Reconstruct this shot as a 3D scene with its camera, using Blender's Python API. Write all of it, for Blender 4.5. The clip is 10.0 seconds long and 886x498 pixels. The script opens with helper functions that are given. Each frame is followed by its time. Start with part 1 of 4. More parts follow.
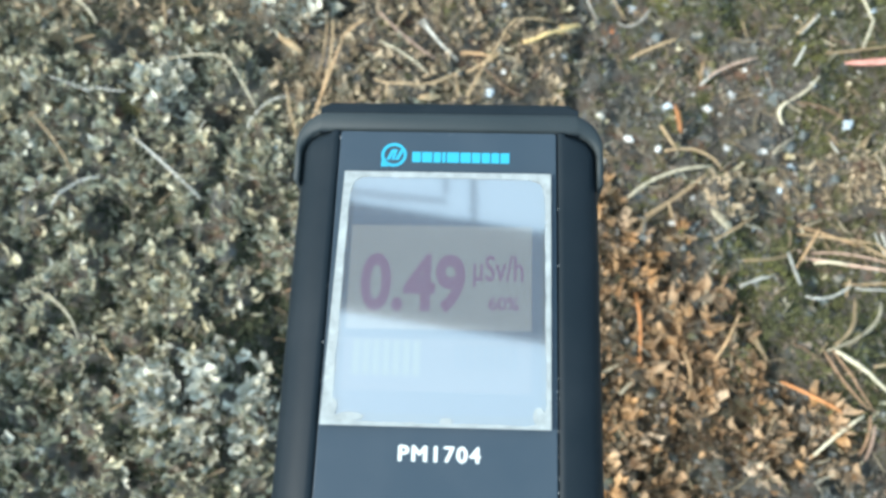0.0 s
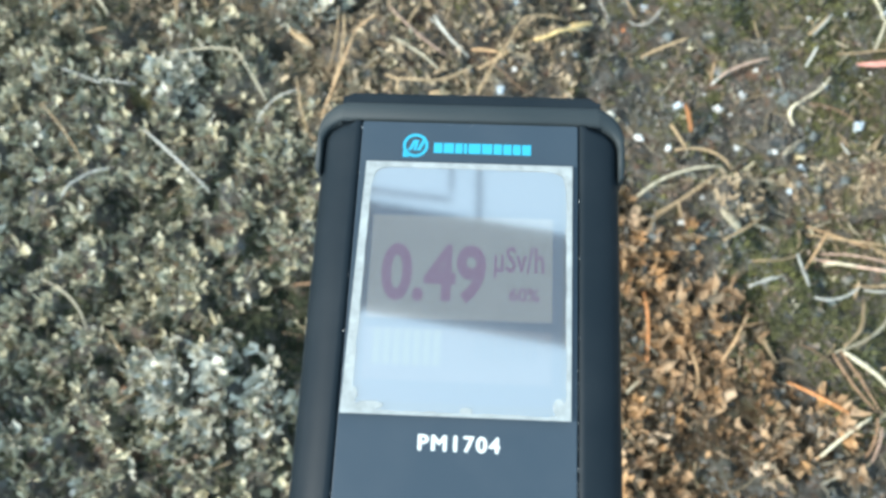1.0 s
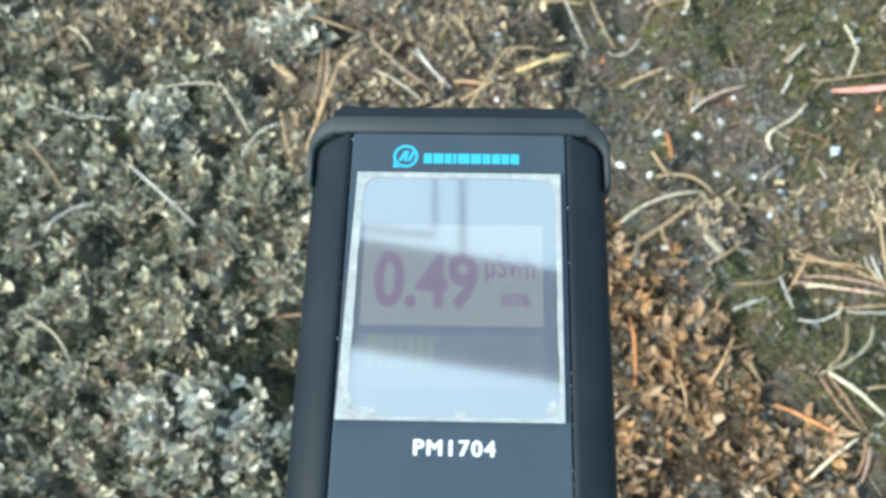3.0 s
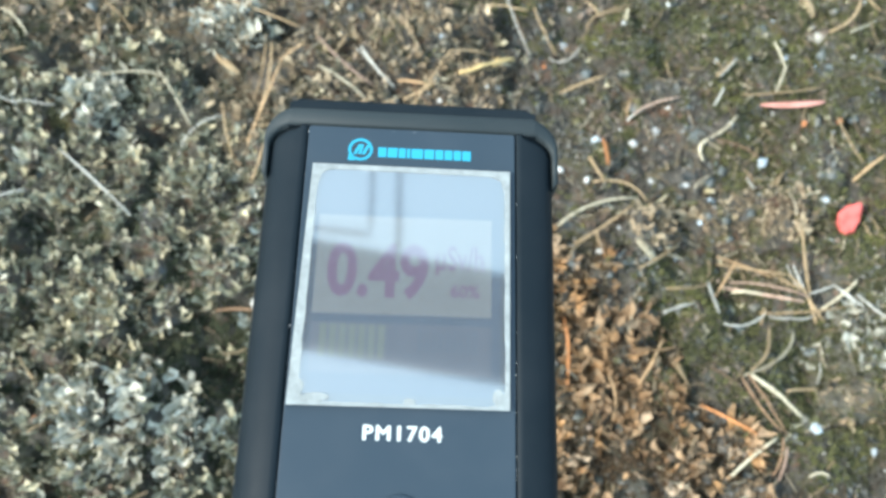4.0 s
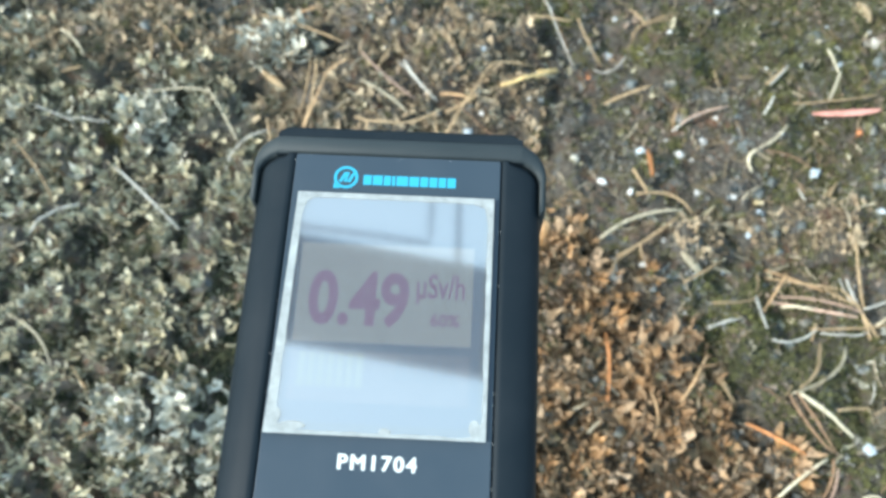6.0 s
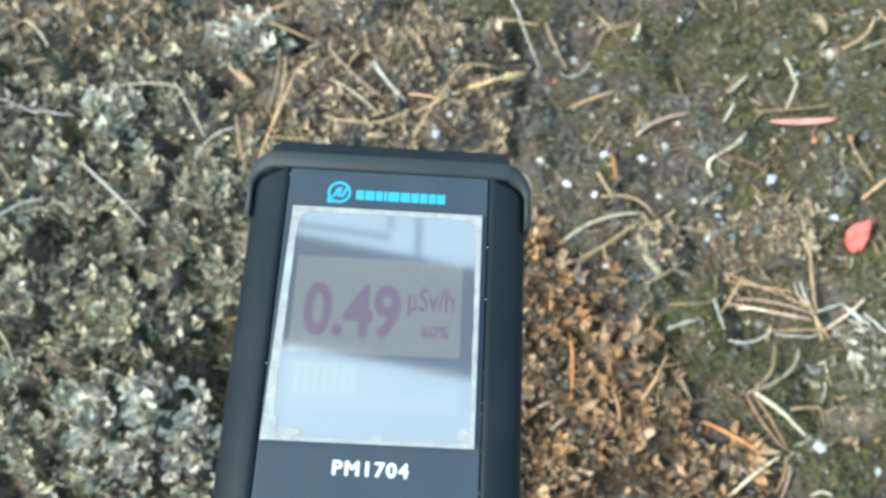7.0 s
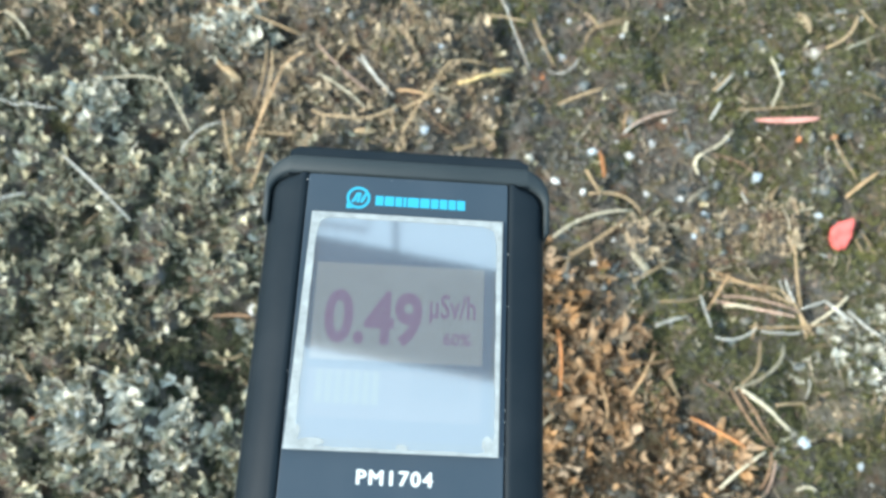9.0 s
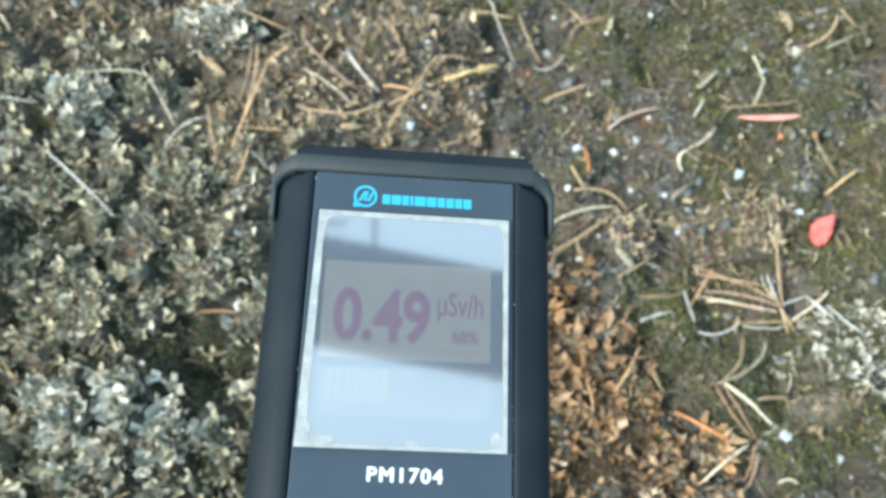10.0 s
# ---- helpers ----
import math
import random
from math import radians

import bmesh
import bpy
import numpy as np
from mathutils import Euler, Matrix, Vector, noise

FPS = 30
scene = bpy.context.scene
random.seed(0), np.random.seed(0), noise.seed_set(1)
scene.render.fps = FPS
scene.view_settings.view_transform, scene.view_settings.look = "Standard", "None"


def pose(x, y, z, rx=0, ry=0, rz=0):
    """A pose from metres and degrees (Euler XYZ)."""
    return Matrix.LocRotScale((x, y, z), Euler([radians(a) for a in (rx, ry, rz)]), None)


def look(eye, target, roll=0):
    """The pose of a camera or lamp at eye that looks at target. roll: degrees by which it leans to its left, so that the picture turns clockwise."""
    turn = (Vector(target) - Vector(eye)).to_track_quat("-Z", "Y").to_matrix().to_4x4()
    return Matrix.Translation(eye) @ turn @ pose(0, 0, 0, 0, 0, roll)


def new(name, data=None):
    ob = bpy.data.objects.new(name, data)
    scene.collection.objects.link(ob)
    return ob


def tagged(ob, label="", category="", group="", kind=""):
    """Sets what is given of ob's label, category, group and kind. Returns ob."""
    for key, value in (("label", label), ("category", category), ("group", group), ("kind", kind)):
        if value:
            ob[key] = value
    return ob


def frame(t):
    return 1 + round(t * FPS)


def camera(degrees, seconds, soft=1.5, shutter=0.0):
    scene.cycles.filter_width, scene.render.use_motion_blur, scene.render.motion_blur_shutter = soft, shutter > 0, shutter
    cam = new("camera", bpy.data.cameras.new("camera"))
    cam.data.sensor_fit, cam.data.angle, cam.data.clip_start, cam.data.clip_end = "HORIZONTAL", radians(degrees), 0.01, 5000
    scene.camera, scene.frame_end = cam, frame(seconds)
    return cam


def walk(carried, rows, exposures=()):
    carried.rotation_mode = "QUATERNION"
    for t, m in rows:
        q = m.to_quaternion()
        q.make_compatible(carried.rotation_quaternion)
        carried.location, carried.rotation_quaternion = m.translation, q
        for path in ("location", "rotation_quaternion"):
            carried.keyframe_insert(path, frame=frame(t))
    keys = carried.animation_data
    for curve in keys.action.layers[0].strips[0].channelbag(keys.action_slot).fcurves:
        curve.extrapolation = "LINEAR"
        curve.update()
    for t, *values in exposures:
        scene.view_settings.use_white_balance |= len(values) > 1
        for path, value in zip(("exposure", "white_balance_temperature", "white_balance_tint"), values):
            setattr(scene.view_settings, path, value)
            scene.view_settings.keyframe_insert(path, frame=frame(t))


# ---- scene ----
cam = camera(55, 10.0, soft=3.0)
cam.data.dof.use_dof, cam.data.dof.focus_distance, cam.data.dof.aperture_fstop = True, 0.19, 26
PATH = [
    (0, -0.0006, -0.2049, 0.5513, 17.89, 5.15, 0.45),
    (0.5, -0.0033, -0.2078, 0.5516, 18.74, 5.09, 0.86),
    (1, -0.0040, -0.2065, 0.5514, 17.86, 5.14, 1.26),
    (1.5, -0.0047, -0.2072, 0.5516, 17.92, 5.10, 1.37),
    (2, -0.0066, -0.2080, 0.5511, 17.80, 4.93, 1.32),
    (3.5, -0.0051, -0.2152, 0.5525, 21.18, 2.91, -0.72),
    (4, -0.0088, -0.2162, 0.5557, 20.36, -0.27, -0.09),
    (4.5, 0.0127, -0.2170, 0.5542, 20.61, 7.18, 1.14),
    (5, 0.0068, -0.2192, 0.5535, 21.02, 5.78, 1.15),
    (5.5, 0.0086, -0.2146, 0.5537, 20.98, 4.80, 1.39),
    (7, 0.0018, -0.2104, 0.5654, 20.39, 0.92, 1.13),
    (7.5, -0.0031, -0.2099, 0.5669, 20.17, -0.23, 0.85),
    (8, -0.0014, -0.2097, 0.5658, 20.32, 0.25, 1.02),
    (8.5, -0.0029, -0.2086, 0.5660, 20.14, 0.11, 0.92),
    (9, -0.0082, -0.2073, 0.5655, 19.87, -0.75, 0.72),
    (9.5, -0.0140, -0.2079, 0.5653, 19.78, -1.48, 0.45),
    (10, -0.0148, -0.2070, 0.5669, 19.51, -2.23, 0.23),
]
walk(cam, [(t, pose(*p)) for t, *p in PATH], [(0.0, 1.0), (10.0, 1.0)])

# ---- light: an even, slightly veiled daytime sky and a weak, very soft sun ----
world = bpy.data.worlds.new("sky")
scene.world = world
world.use_nodes = True
wn, wl = world.node_tree.nodes, world.node_tree.links
wn.clear()
sky = wn.new("ShaderNodeTexSky")
sky.sky_type = "NISHITA"
sky.sun_disc = False
sky.sun_elevation, sky.sun_rotation = radians(43), radians(255)
sky.air_density, sky.dust_density = 1.0, 4.0
cloud = wn.new("ShaderNodeMix")
cloud.data_type = "RGBA"
cloud.inputs[0].default_value = 0.55
cloud.inputs[7].default_value = (6.3, 9.8, 12.3, 1)
bg = wn.new("ShaderNodeBackground")
bg.inputs[1].default_value = 0.128
wout = wn.new("ShaderNodeOutputWorld")
wl.new(sky.outputs[0], cloud.inputs[6])
wl.new(cloud.outputs[2], bg.inputs[0])
wl.new(bg.outputs[0], wout.inputs[0])
sun = new("sun", bpy.data.lights.new("sun", "SUN"))
sun.data.energy, sun.data.angle, sun.data.color = 3.4, radians(4), (0.95, 0.97, 0.91)
sun.matrix_world = look((-1.0, -0.27, 0.97), (0, 0, 0))


# ---- materials ----
def material(name, color, rough=0.8, metal=0.0, spec=0.3):
    m = bpy.data.materials.new(name)
    m.use_nodes = True
    p = m.node_tree.nodes["Principled BSDF"]
    p.inputs["Base Color"].default_value = (*color, 1)
    p.inputs["Roughness"].default_value = rough
    p.inputs["Metallic"].default_value = metal
    p.inputs["Specular IOR Level"].default_value = spec
    return m, m.node_tree.nodes, m.node_tree.links, p


def ramp(nodes, stops):
    r = nodes.new("ShaderNodeValToRGB")
    e = r.color_ramp.elements
    while len(e) < len(stops):
        e.new(0.5)
    for k, (at, c) in zip(e, stops):
        k.position, k.color = at, (*c, 1)
    return r


def noise_tex(nodes, links, scale, detail=6.0, rough=0.6):
    tc = nodes.new("ShaderNodeTexCoord")
    n = nodes.new("ShaderNodeTexNoise")
    n.inputs["Scale"].default_value, n.inputs["Detail"].default_value = scale, detail
    n.inputs["Roughness"].default_value = rough
    links.new(tc.outputs["Object"], n.inputs["Vector"])
    return n


def mix(nodes, links, a, b, fac, blend="MIX"):
    m = nodes.new("ShaderNodeMix")
    m.data_type, m.blend_type = "RGBA", blend
    for value, slot in ((fac, 0), (a, 6), (b, 7)):
        if isinstance(value, (int, float)):
            m.inputs[slot].default_value = value
        elif isinstance(value, tuple):
            m.inputs[slot].default_value = (*value, 1)
        else:
            links.new(value, m.inputs[slot])
    return m.outputs[2]


def bump(nodes, links, p, height, strength, distance):
    b = nodes.new("ShaderNodeBump")
    b.inputs["Strength"].default_value, b.inputs["Distance"].default_value = strength, distance
    links.new(height, b.inputs["Height"])
    links.new(b.outputs[0], p.inputs["Normal"])


def scatter_material(name, stops, tip, tip_amount, rough=0.85, tints=(), depth=0.42):
    """For things joined in one mesh: a colour of its own for each island, paler towards the tip; tints: colours that take over in patches."""
    m, n, l, p = material(name, (0.3, 0.25, 0.2), rough, 0, 0.2)
    geo = n.new("ShaderNodeNewGeometry")
    r = ramp(n, stops)
    info, add, part_of = n.new("ShaderNodeObjectInfo"), n.new("ShaderNodeMath"), n.new("ShaderNodeMath")
    part_of.operation = "FRACT"
    l.new(geo.outputs["Random Per Island"], add.inputs[0])
    l.new(info.outputs["Random"], add.inputs[1])
    l.new(add.outputs[0], part_of.inputs[0])
    l.new(part_of.outputs[0], r.inputs[0])
    c = r.outputs[0]
    for k, (tint, scale, lo, most) in enumerate(tints):
        t = noise_tex(n, l, scale, 4, 0.6)
        t.inputs["Distortion"].default_value = 0.3 + 0.7 * k
        tr = ramp(n, ((lo, (0, 0, 0)), (lo + 0.1, (most,) * 3)))
        l.new(t.outputs[0], tr.inputs[0])
        c = mix(n, l, c, tint, tr.outputs[0])
    patch = noise_tex(n, l, 75, 5)
    pr = ramp(n, ((0.36, (depth, depth, depth * 0.92)), (0.62, (1.15, 1.13, 1.08))))
    l.new(patch.outputs[0], pr.inputs[0])
    c = mix(n, l, c, pr.outputs[0], 0.8, "MULTIPLY")
    at = n.new("ShaderNodeAttribute")
    at.attribute_name = "tip"
    k = n.new("ShaderNodeMath")
    k.operation = "MULTIPLY"
    k.inputs[1].default_value = tip_amount
    l.new(at.outputs["Fac"], k.inputs[0])
    c = mix(n, l, c, tip, k.outputs[0])
    fine = noise_tex(n, l, 900, 3)
    speck = noise_tex(n, l, 260, 4)
    sr = ramp(n, ((0.38, (0.5, 0.5, 0.47)), (0.6, (1.12, 1.1, 1.06))))
    l.new(speck.outputs[0], sr.inputs[0])
    c = mix(n, l, c, sr.outputs[0], 0.8, "MULTIPLY")
    c = mix(n, l, c, fine.outputs[0], 0.35, "OVERLAY")
    l.new(c, p.inputs["Base Color"])
    bump(n, l, p, fine.outputs[0], 0.5, 0.0006)
    return m


M_LICHEN = scatter_material("grey_lichen", ((0.0, (0.06, 0.06, 0.038)), (0.25, (0.155, 0.148, 0.099)), (0.5, (0.30, 0.276, 0.188)), (0.75, (0.46, 0.412, 0.282)),
                                            (1.0, (0.66, 0.60, 0.44))), (0.75, 0.69, 0.54), 0.55, tints=(((0.29, 0.295, 0.25), 30, 0.56, 0.4), ((0.40, 0.315, 0.17), 45, 0.56, 0.6)), depth=0.62)
M_PALE = scatter_material("pale_lichen", ((0.0, (0.13, 0.127, 0.097)), (0.3, (0.34, 0.325, 0.258)), (0.65, (0.53, 0.51, 0.435)), (1.0, (0.71, 0.69, 0.615))), (0.76, 0.735, 0.66), 0.5, depth=0.65)
M_RUSSET = scatter_material("russet_lichen", ((0.0, (0.085, 0.047, 0.025)), (0.2, (0.18, 0.10, 0.05)), (0.42, (0.31, 0.165, 0.075)),
                                              (0.65, (0.455, 0.258, 0.118)), (0.85, (0.46, 0.32, 0.21)), (1.0, (0.60, 0.46, 0.345))), (0.58, 0.41, 0.265), 0.4,
                            tints=(((0.36, 0.30, 0.25), 28, 0.55, 0.75), ((0.10, 0.068, 0.042), 36, 0.52, 0.8)), depth=0.55)
# near-black green: moss colour with the shade of the lichen gaps put in
M_SHADEMOSS = scatter_material("dark_moss", ((0.0, (0.014, 0.017, 0.011)), (0.6, (0.03, 0.036, 0.022)), (1.0, (0.065, 0.07, 0.04))), (0.07, 0.078, 0.04), 0.4)
# dark brown that carries the shade under and between the russet flakes
M_FLAKESHADE = scatter_material("brown_litter", ((0.0, (0.02, 0.015, 0.010)), (0.6, (0.05, 0.034, 0.020)), (1.0, (0.10, 0.064, 0.034))), (0.12, 0.075, 0.04), 0.4)
M_CRUST = scatter_material("soil_crust", ((0.0, (0.045, 0.04, 0.036)), (0.3, (0.10, 0.09, 0.076)), (0.6, (0.175, 0.155, 0.128)), (0.88, (0.24, 0.215, 0.18)), (1.0, (0.42, 0.41, 0.38))), (0.26, 0.235, 0.20), 0.3,
                           tints=(((0.25, 0.18, 0.14), 16, 0.50, 0.8), ((0.165, 0.192, 0.205), 21, 0.47, 0.85), ((0.045, 0.047, 0.045), 24, 0.51, 0.85), ((0.17, 0.15, 0.06), 24, 0.53, 0.75)))
M_MOSS = scatter_material("moss", ((0.0, (0.024, 0.028, 0.017)), (0.4, (0.055, 0.058, 0.03)), (0.8, (0.10, 0.104, 0.040)), (1.0, (0.18, 0.168, 0.068))), (0.16, 0.155, 0.068), 0.5,
                          tints=(((0.085, 0.095, 0.09), 40, 0.56, 0.6), ((0.16, 0.15, 0.032), 18, 0.55, 0.65), ((0.022, 0.026, 0.018), 26, 0.54, 0.8)))
M_GRAIN = scatter_material("grit", ((0.0, (0.07, 0.06, 0.053)), (0.6, (0.15, 0.135, 0.12)), (0.93, (0.25, 0.24, 0.225)), (1.0, (0.5, 0.5, 0.49))), (0.3, 0.3, 0.3), 0.0,
                           tints=(((0.29, 0.20, 0.15), 16, 0.46, 0.7), ((0.20, 0.22, 0.23), 21, 0.53, 0.7)))
M_CHAFF = scatter_material("chaff", ((0.0, (0.07, 0.05, 0.035)), (0.4, (0.17, 0.12, 0.075)), (0.8, (0.27, 0.205, 0.13)), (1.0, (0.46, 0.40, 0.31))), (0.38, 0.32, 0.23), 0.15)
M_MAT = scatter_material("dry_mat", ((0.0, (0.17, 0.12, 0.08)), (0.5, (0.37, 0.275, 0.185)), (1.0, (0.54, 0.435, 0.31))), (0.55, 0.445, 0.32), 0.35,
                         tints=(((0.28, 0.225, 0.165), 30, 0.5, 0.7), ((0.20, 0.175, 0.08), 40, 0.57, 0.7)), depth=0.65)


def soil_material():
    m, n, l, p = material("soil", (0.07, 0.06, 0.05), 0.95, 0, 0.15)
    big, mid, fine = noise_tex(n, l, 14, 6), noise_tex(n, l, 130, 8, 0.75), noise_tex(n, l, 420, 6, 0.75)
    a = ramp(n, ((0.3, (0.085, 0.076, 0.066)), (0.5, (0.14, 0.118, 0.10)), (0.7, (0.19, 0.165, 0.135))))
    l.new(big.outputs[0], a.inputs[0])
    b = ramp(n, ((0.36, (0.045, 0.043, 0.036)), (0.54, (0.125, 0.112, 0.092)), (0.7, (0.23, 0.21, 0.175))))
    l.new(mid.outputs[0], b.inputs[0])
    c = mix(n, l, a.outputs[0], b.outputs[0], 0.7)
    rust, olive = noise_tex(n, l, 55, 5, 0.65), noise_tex(n, l, 38, 5, 0.65)
    olive.inputs["Distortion"].default_value = 0.6
    for tex, colour, lo in ((rust, (0.20, 0.105, 0.065), 0.54), (olive, (0.13, 0.118, 0.045), 0.53), (rust, (0.16, 0.172, 0.18), 0.43)):
        k = ramp(n, ((lo, (0, 0, 0)), (lo + 0.12, (0.75, 0.75, 0.75))) if lo > 0.5 else ((lo - 0.12, (0.7, 0.7, 0.7)), (lo, (0, 0, 0))))
        l.new(tex.outputs[0], k.inputs[0])
        c = mix(n, l, c, colour, k.outputs[0])
    for scale, colour, lo in ((2.2, (0.06, 0.062, 0.034), 0.52), (5.0, (0.21, 0.195, 0.15), 0.56)):
        wide = noise_tex(n, l, scale, 9, 0.72)
        k = ramp(n, ((lo, (0, 0, 0)), (lo + 0.1, (0.8, 0.8, 0.8))))
        l.new(wide.outputs[0], k.inputs[0])
        c = mix(n, l, c, colour, k.outputs[0])
    c = mix(n, l, c, fine.outputs[0], 0.6, "OVERLAY")
    l.new(c, p.inputs["Base Color"])
    bump(n, l, p, fine.outputs[0], 1.0, 0.005)
    return m


def piece_material(name, color, rough=0.75, spread=0.35, grain=250, spec=0.3):
    """For single things: brightness varies from one to the next, with fibres and dirt."""
    m, n, l, p = material(name, color, rough, 0, spec)
    info = n.new("ShaderNodeObjectInfo")
    r = ramp(n, ((0.0, tuple(c * (1 - spread) for c in color)), (1.0, tuple(min(1, c * (1 + spread)) for c in color))))
    l.new(info.outputs["Random"], r.inputs[0])
    f = noise_tex(n, l, grain, 5)
    d = ramp(n, ((0.32, (0.45, 0.42, 0.38)), (0.55, (1, 1, 1))))
    l.new(f.outputs[0], d.inputs[0])
    l.new(mix(n, l, r.outputs[0], d.outputs[0], 0.8, "MULTIPLY"), p.inputs["Base Color"])
    bump(n, l, p, f.outputs[0], 0.4, 0.0006)
    return m


def case_material(name, color, rough, grain, strength, dust, spec=0.28):
    m, n, l, p = material(name, color, rough, 0, spec)
    f, s = noise_tex(n, l, grain, 3), noise_tex(n, l, 60, 6)
    r = ramp(n, ((0.45, color), (0.8, tuple(c + dust for c in color))))
    l.new(s.outputs[0], r.inputs[0])
    l.new(r.outputs[0], p.inputs["Base Color"])
    k = ramp(n, ((0.3, (rough - 0.1,) * 3), (0.7, (rough + 0.08,) * 3)))
    l.new(s.outputs[0], k.inputs[0])
    l.new(k.outputs[0], p.inputs["Roughness"])
    bump(n, l, p, f.outputs[0], strength, 0.0002)
    return m


M_SOIL = soil_material()
M_CASE = case_material("black_case_plastic", (0.010, 0.015, 0.019), 0.45, 2500, 0.2, 0.005, 0.09)
M_PANEL = case_material("dark_slate_panel", (0.027, 0.041, 0.055), 0.42, 3500, 0.12, 0.006)
M_RUBBER = case_material("black_rubber", (0.022, 0.029, 0.031), 0.62, 1800, 0.3, 0.008)
M_BLUE = material("sky_blue_print", (0.022, 0.27, 0.38), 0.5)[0]
M_WHITE = material("white_print", (0.5, 0.52, 0.5), 0.5)[0]
M_PURPLE = material("purple_segments", (0.10, 0.022, 0.082), 0.6)[0]
M_LCD = case_material("grey_display", (0.145, 0.142, 0.138), 0.6, 3000, 0.0, 0.02)
M_DIM = case_material("dim_bar_scale", (0.06, 0.07, 0.10), 0.6, 3000, 0.0, 0.02)
M_INK = material("navy_display_frame", (0.02, 0.045, 0.085), 0.5)[0]
M_BAR = material("pale_bar_segments", (0.105, 0.125, 0.10), 0.6)[0]
M_TIMBER = piece_material("grey_timber", (0.12, 0.115, 0.11), 0.9, 0.1, 30)
M_STEEL = case_material("grey_steel", (0.25, 0.26, 0.27), 0.4, 900, 0.1, 0.03)


def film_materials():
    m, n, l, p = material("reflecting_window", (0.8, 0.8, 0.8))
    n.remove(p)
    clear, shiny, both = n.new("ShaderNodeBsdfTransparent"), n.new("ShaderNodeBsdfGlossy"), n.new("ShaderNodeMixShader")
    clear.inputs[0].default_value = (0.95, 0.96, 0.97, 1)
    shiny.inputs["Color"].default_value = (1.0, 0.92, 0.85, 1)
    shiny.inputs["Roughness"].default_value = 0.05
    both.inputs[0].default_value = 0.375
    haze, veil = n.new("ShaderNodeBsdfDiffuse"), n.new("ShaderNodeMixShader")
    haze.inputs[0].default_value = (0.74, 0.80, 0.86, 1)
    veil.inputs[0].default_value = 0.075
    l.new(clear.outputs[0], both.inputs[1])
    l.new(shiny.outputs[0], both.inputs[2])
    l.new(both.outputs[0], veil.inputs[1])
    l.new(haze.outputs[0], veil.inputs[2])
    l.new(veil.outputs[0], n["Material Output"].inputs[0])
    w, n, l, p = material("milky_film_edge", (0.2, 0.2, 0.2), 0.45, 0, 0.5)
    f = noise_tex(n, l, 500, 4)
    r = ramp(n, ((0.3, (0.19, 0.20, 0.195)), (0.7, (0.30, 0.32, 0.31))))
    l.new(f.outputs[0], r.inputs[0])
    l.new(r.outputs[0], p.inputs["Base Color"])
    return m, w


M_WINDOW, M_FILM = film_materials()
M_PIECE = {
    "tan": piece_material("tan_needle", (0.36, 0.25, 0.14)),
    "cream": piece_material("cream_straw", (0.45, 0.39, 0.275)),
    "grey": piece_material("grey_needle", (0.42, 0.40, 0.35)),
    "orange": piece_material("orange_needle", (0.42, 0.265, 0.14)),
    "yellow": piece_material("yellow_straw", (0.70, 0.48, 0.21)),
    "brown": piece_material("brown_needle", (0.20, 0.12, 0.07)),
    "pink": piece_material("pinkish_needle", (0.40, 0.27, 0.20)),
    "rust": piece_material("rust_needle", (0.46, 0.19, 0.07)),
}
M_CHIP = {
    "white": piece_material("white_chip", (0.60, 0.585, 0.55), 0.6, 0.25, 400),
    "bluish": piece_material("bluish_chip", (0.44, 0.49, 0.52), 0.6, 0.2, 400),
    "grey": piece_material("grey_chip", (0.38, 0.38, 0.37), 0.7, 0.2, 400),
    "orange": piece_material("orange_chip", (0.48, 0.19, 0.08), 0.7, 0.15, 400),
}
M_RED = piece_material("coral_red_paint", (0.66, 0.13, 0.11), 0.55, 0.02, 120)
M_LEAF = piece_material("salmon_leaf", (0.58, 0.27, 0.215), 0.6, 0.02, 160)


# ---- the ground's form ----
TABLES = [np.random.RandomState(s).rand(64, 64) for s in range(8)]


def lumps(x, y, size, seed):
    """Smooth noise from 0 to 1 with lumps of that size."""
    t = TABLES[seed]
    u, v = np.asarray(x) / size + 1000.3, np.asarray(y) / size + 1000.7
    i, j = np.floor(u).astype(int), np.floor(v).astype(int)
    a, b = u - i, v - j
    a, b = a * a * (3 - 2 * a), b * b * (3 - 2 * b)
    i0, i1, j0, j1 = i % 64, (i + 1) % 64, j % 64, (j + 1) % 64
    return (t[i0, j0] * (1 - a) + t[i1, j0] * a) * (1 - b) + (t[i0, j1] * (1 - a) + t[i1, j1] * a) * b


def zone(x, y, *ellipses):
    """1 inside the ellipses, with ragged rims."""
    rag = 0.55 * (lumps(x, y, 0.03, 1) - 0.5) + 0.4 * (lumps(x, y, 0.011, 2) - 0.5)
    best = np.zeros_like(np.asarray(x, float))
    for cx, cy, rx, ry in ellipses:
        d = np.sqrt(((x - cx) / rx) ** 2 + ((y - cy) / ry) ** 2)
        best = np.maximum(best, np.clip((1.15 - d + rag) / 0.35, 0, 1))
    return best


def grey_zone(x, y):
    return zone(x, y, (-0.235, -0.08, 0.14, 0.14), (-0.44, -0.06, 0.17, 0.24), (-0.235, 0.110, 0.055, 0.045), (-0.22, 0.05, 0.10, 0.035), (-0.36, 0.10, 0.07, 0.06),
                (-0.09, -0.11, 0.08, 0.10), (0.42, -0.14, 0.09, 0.14), (0.15, 0.46, 0.20, 0.12), (-0.5, 0.34, 0.2, 0.11), (-0.2, -0.42, 0.3, 0.13),
                (0.68, 0.15, 0.17, 0.2), (0.5, -0.42, 0.2, 0.12))


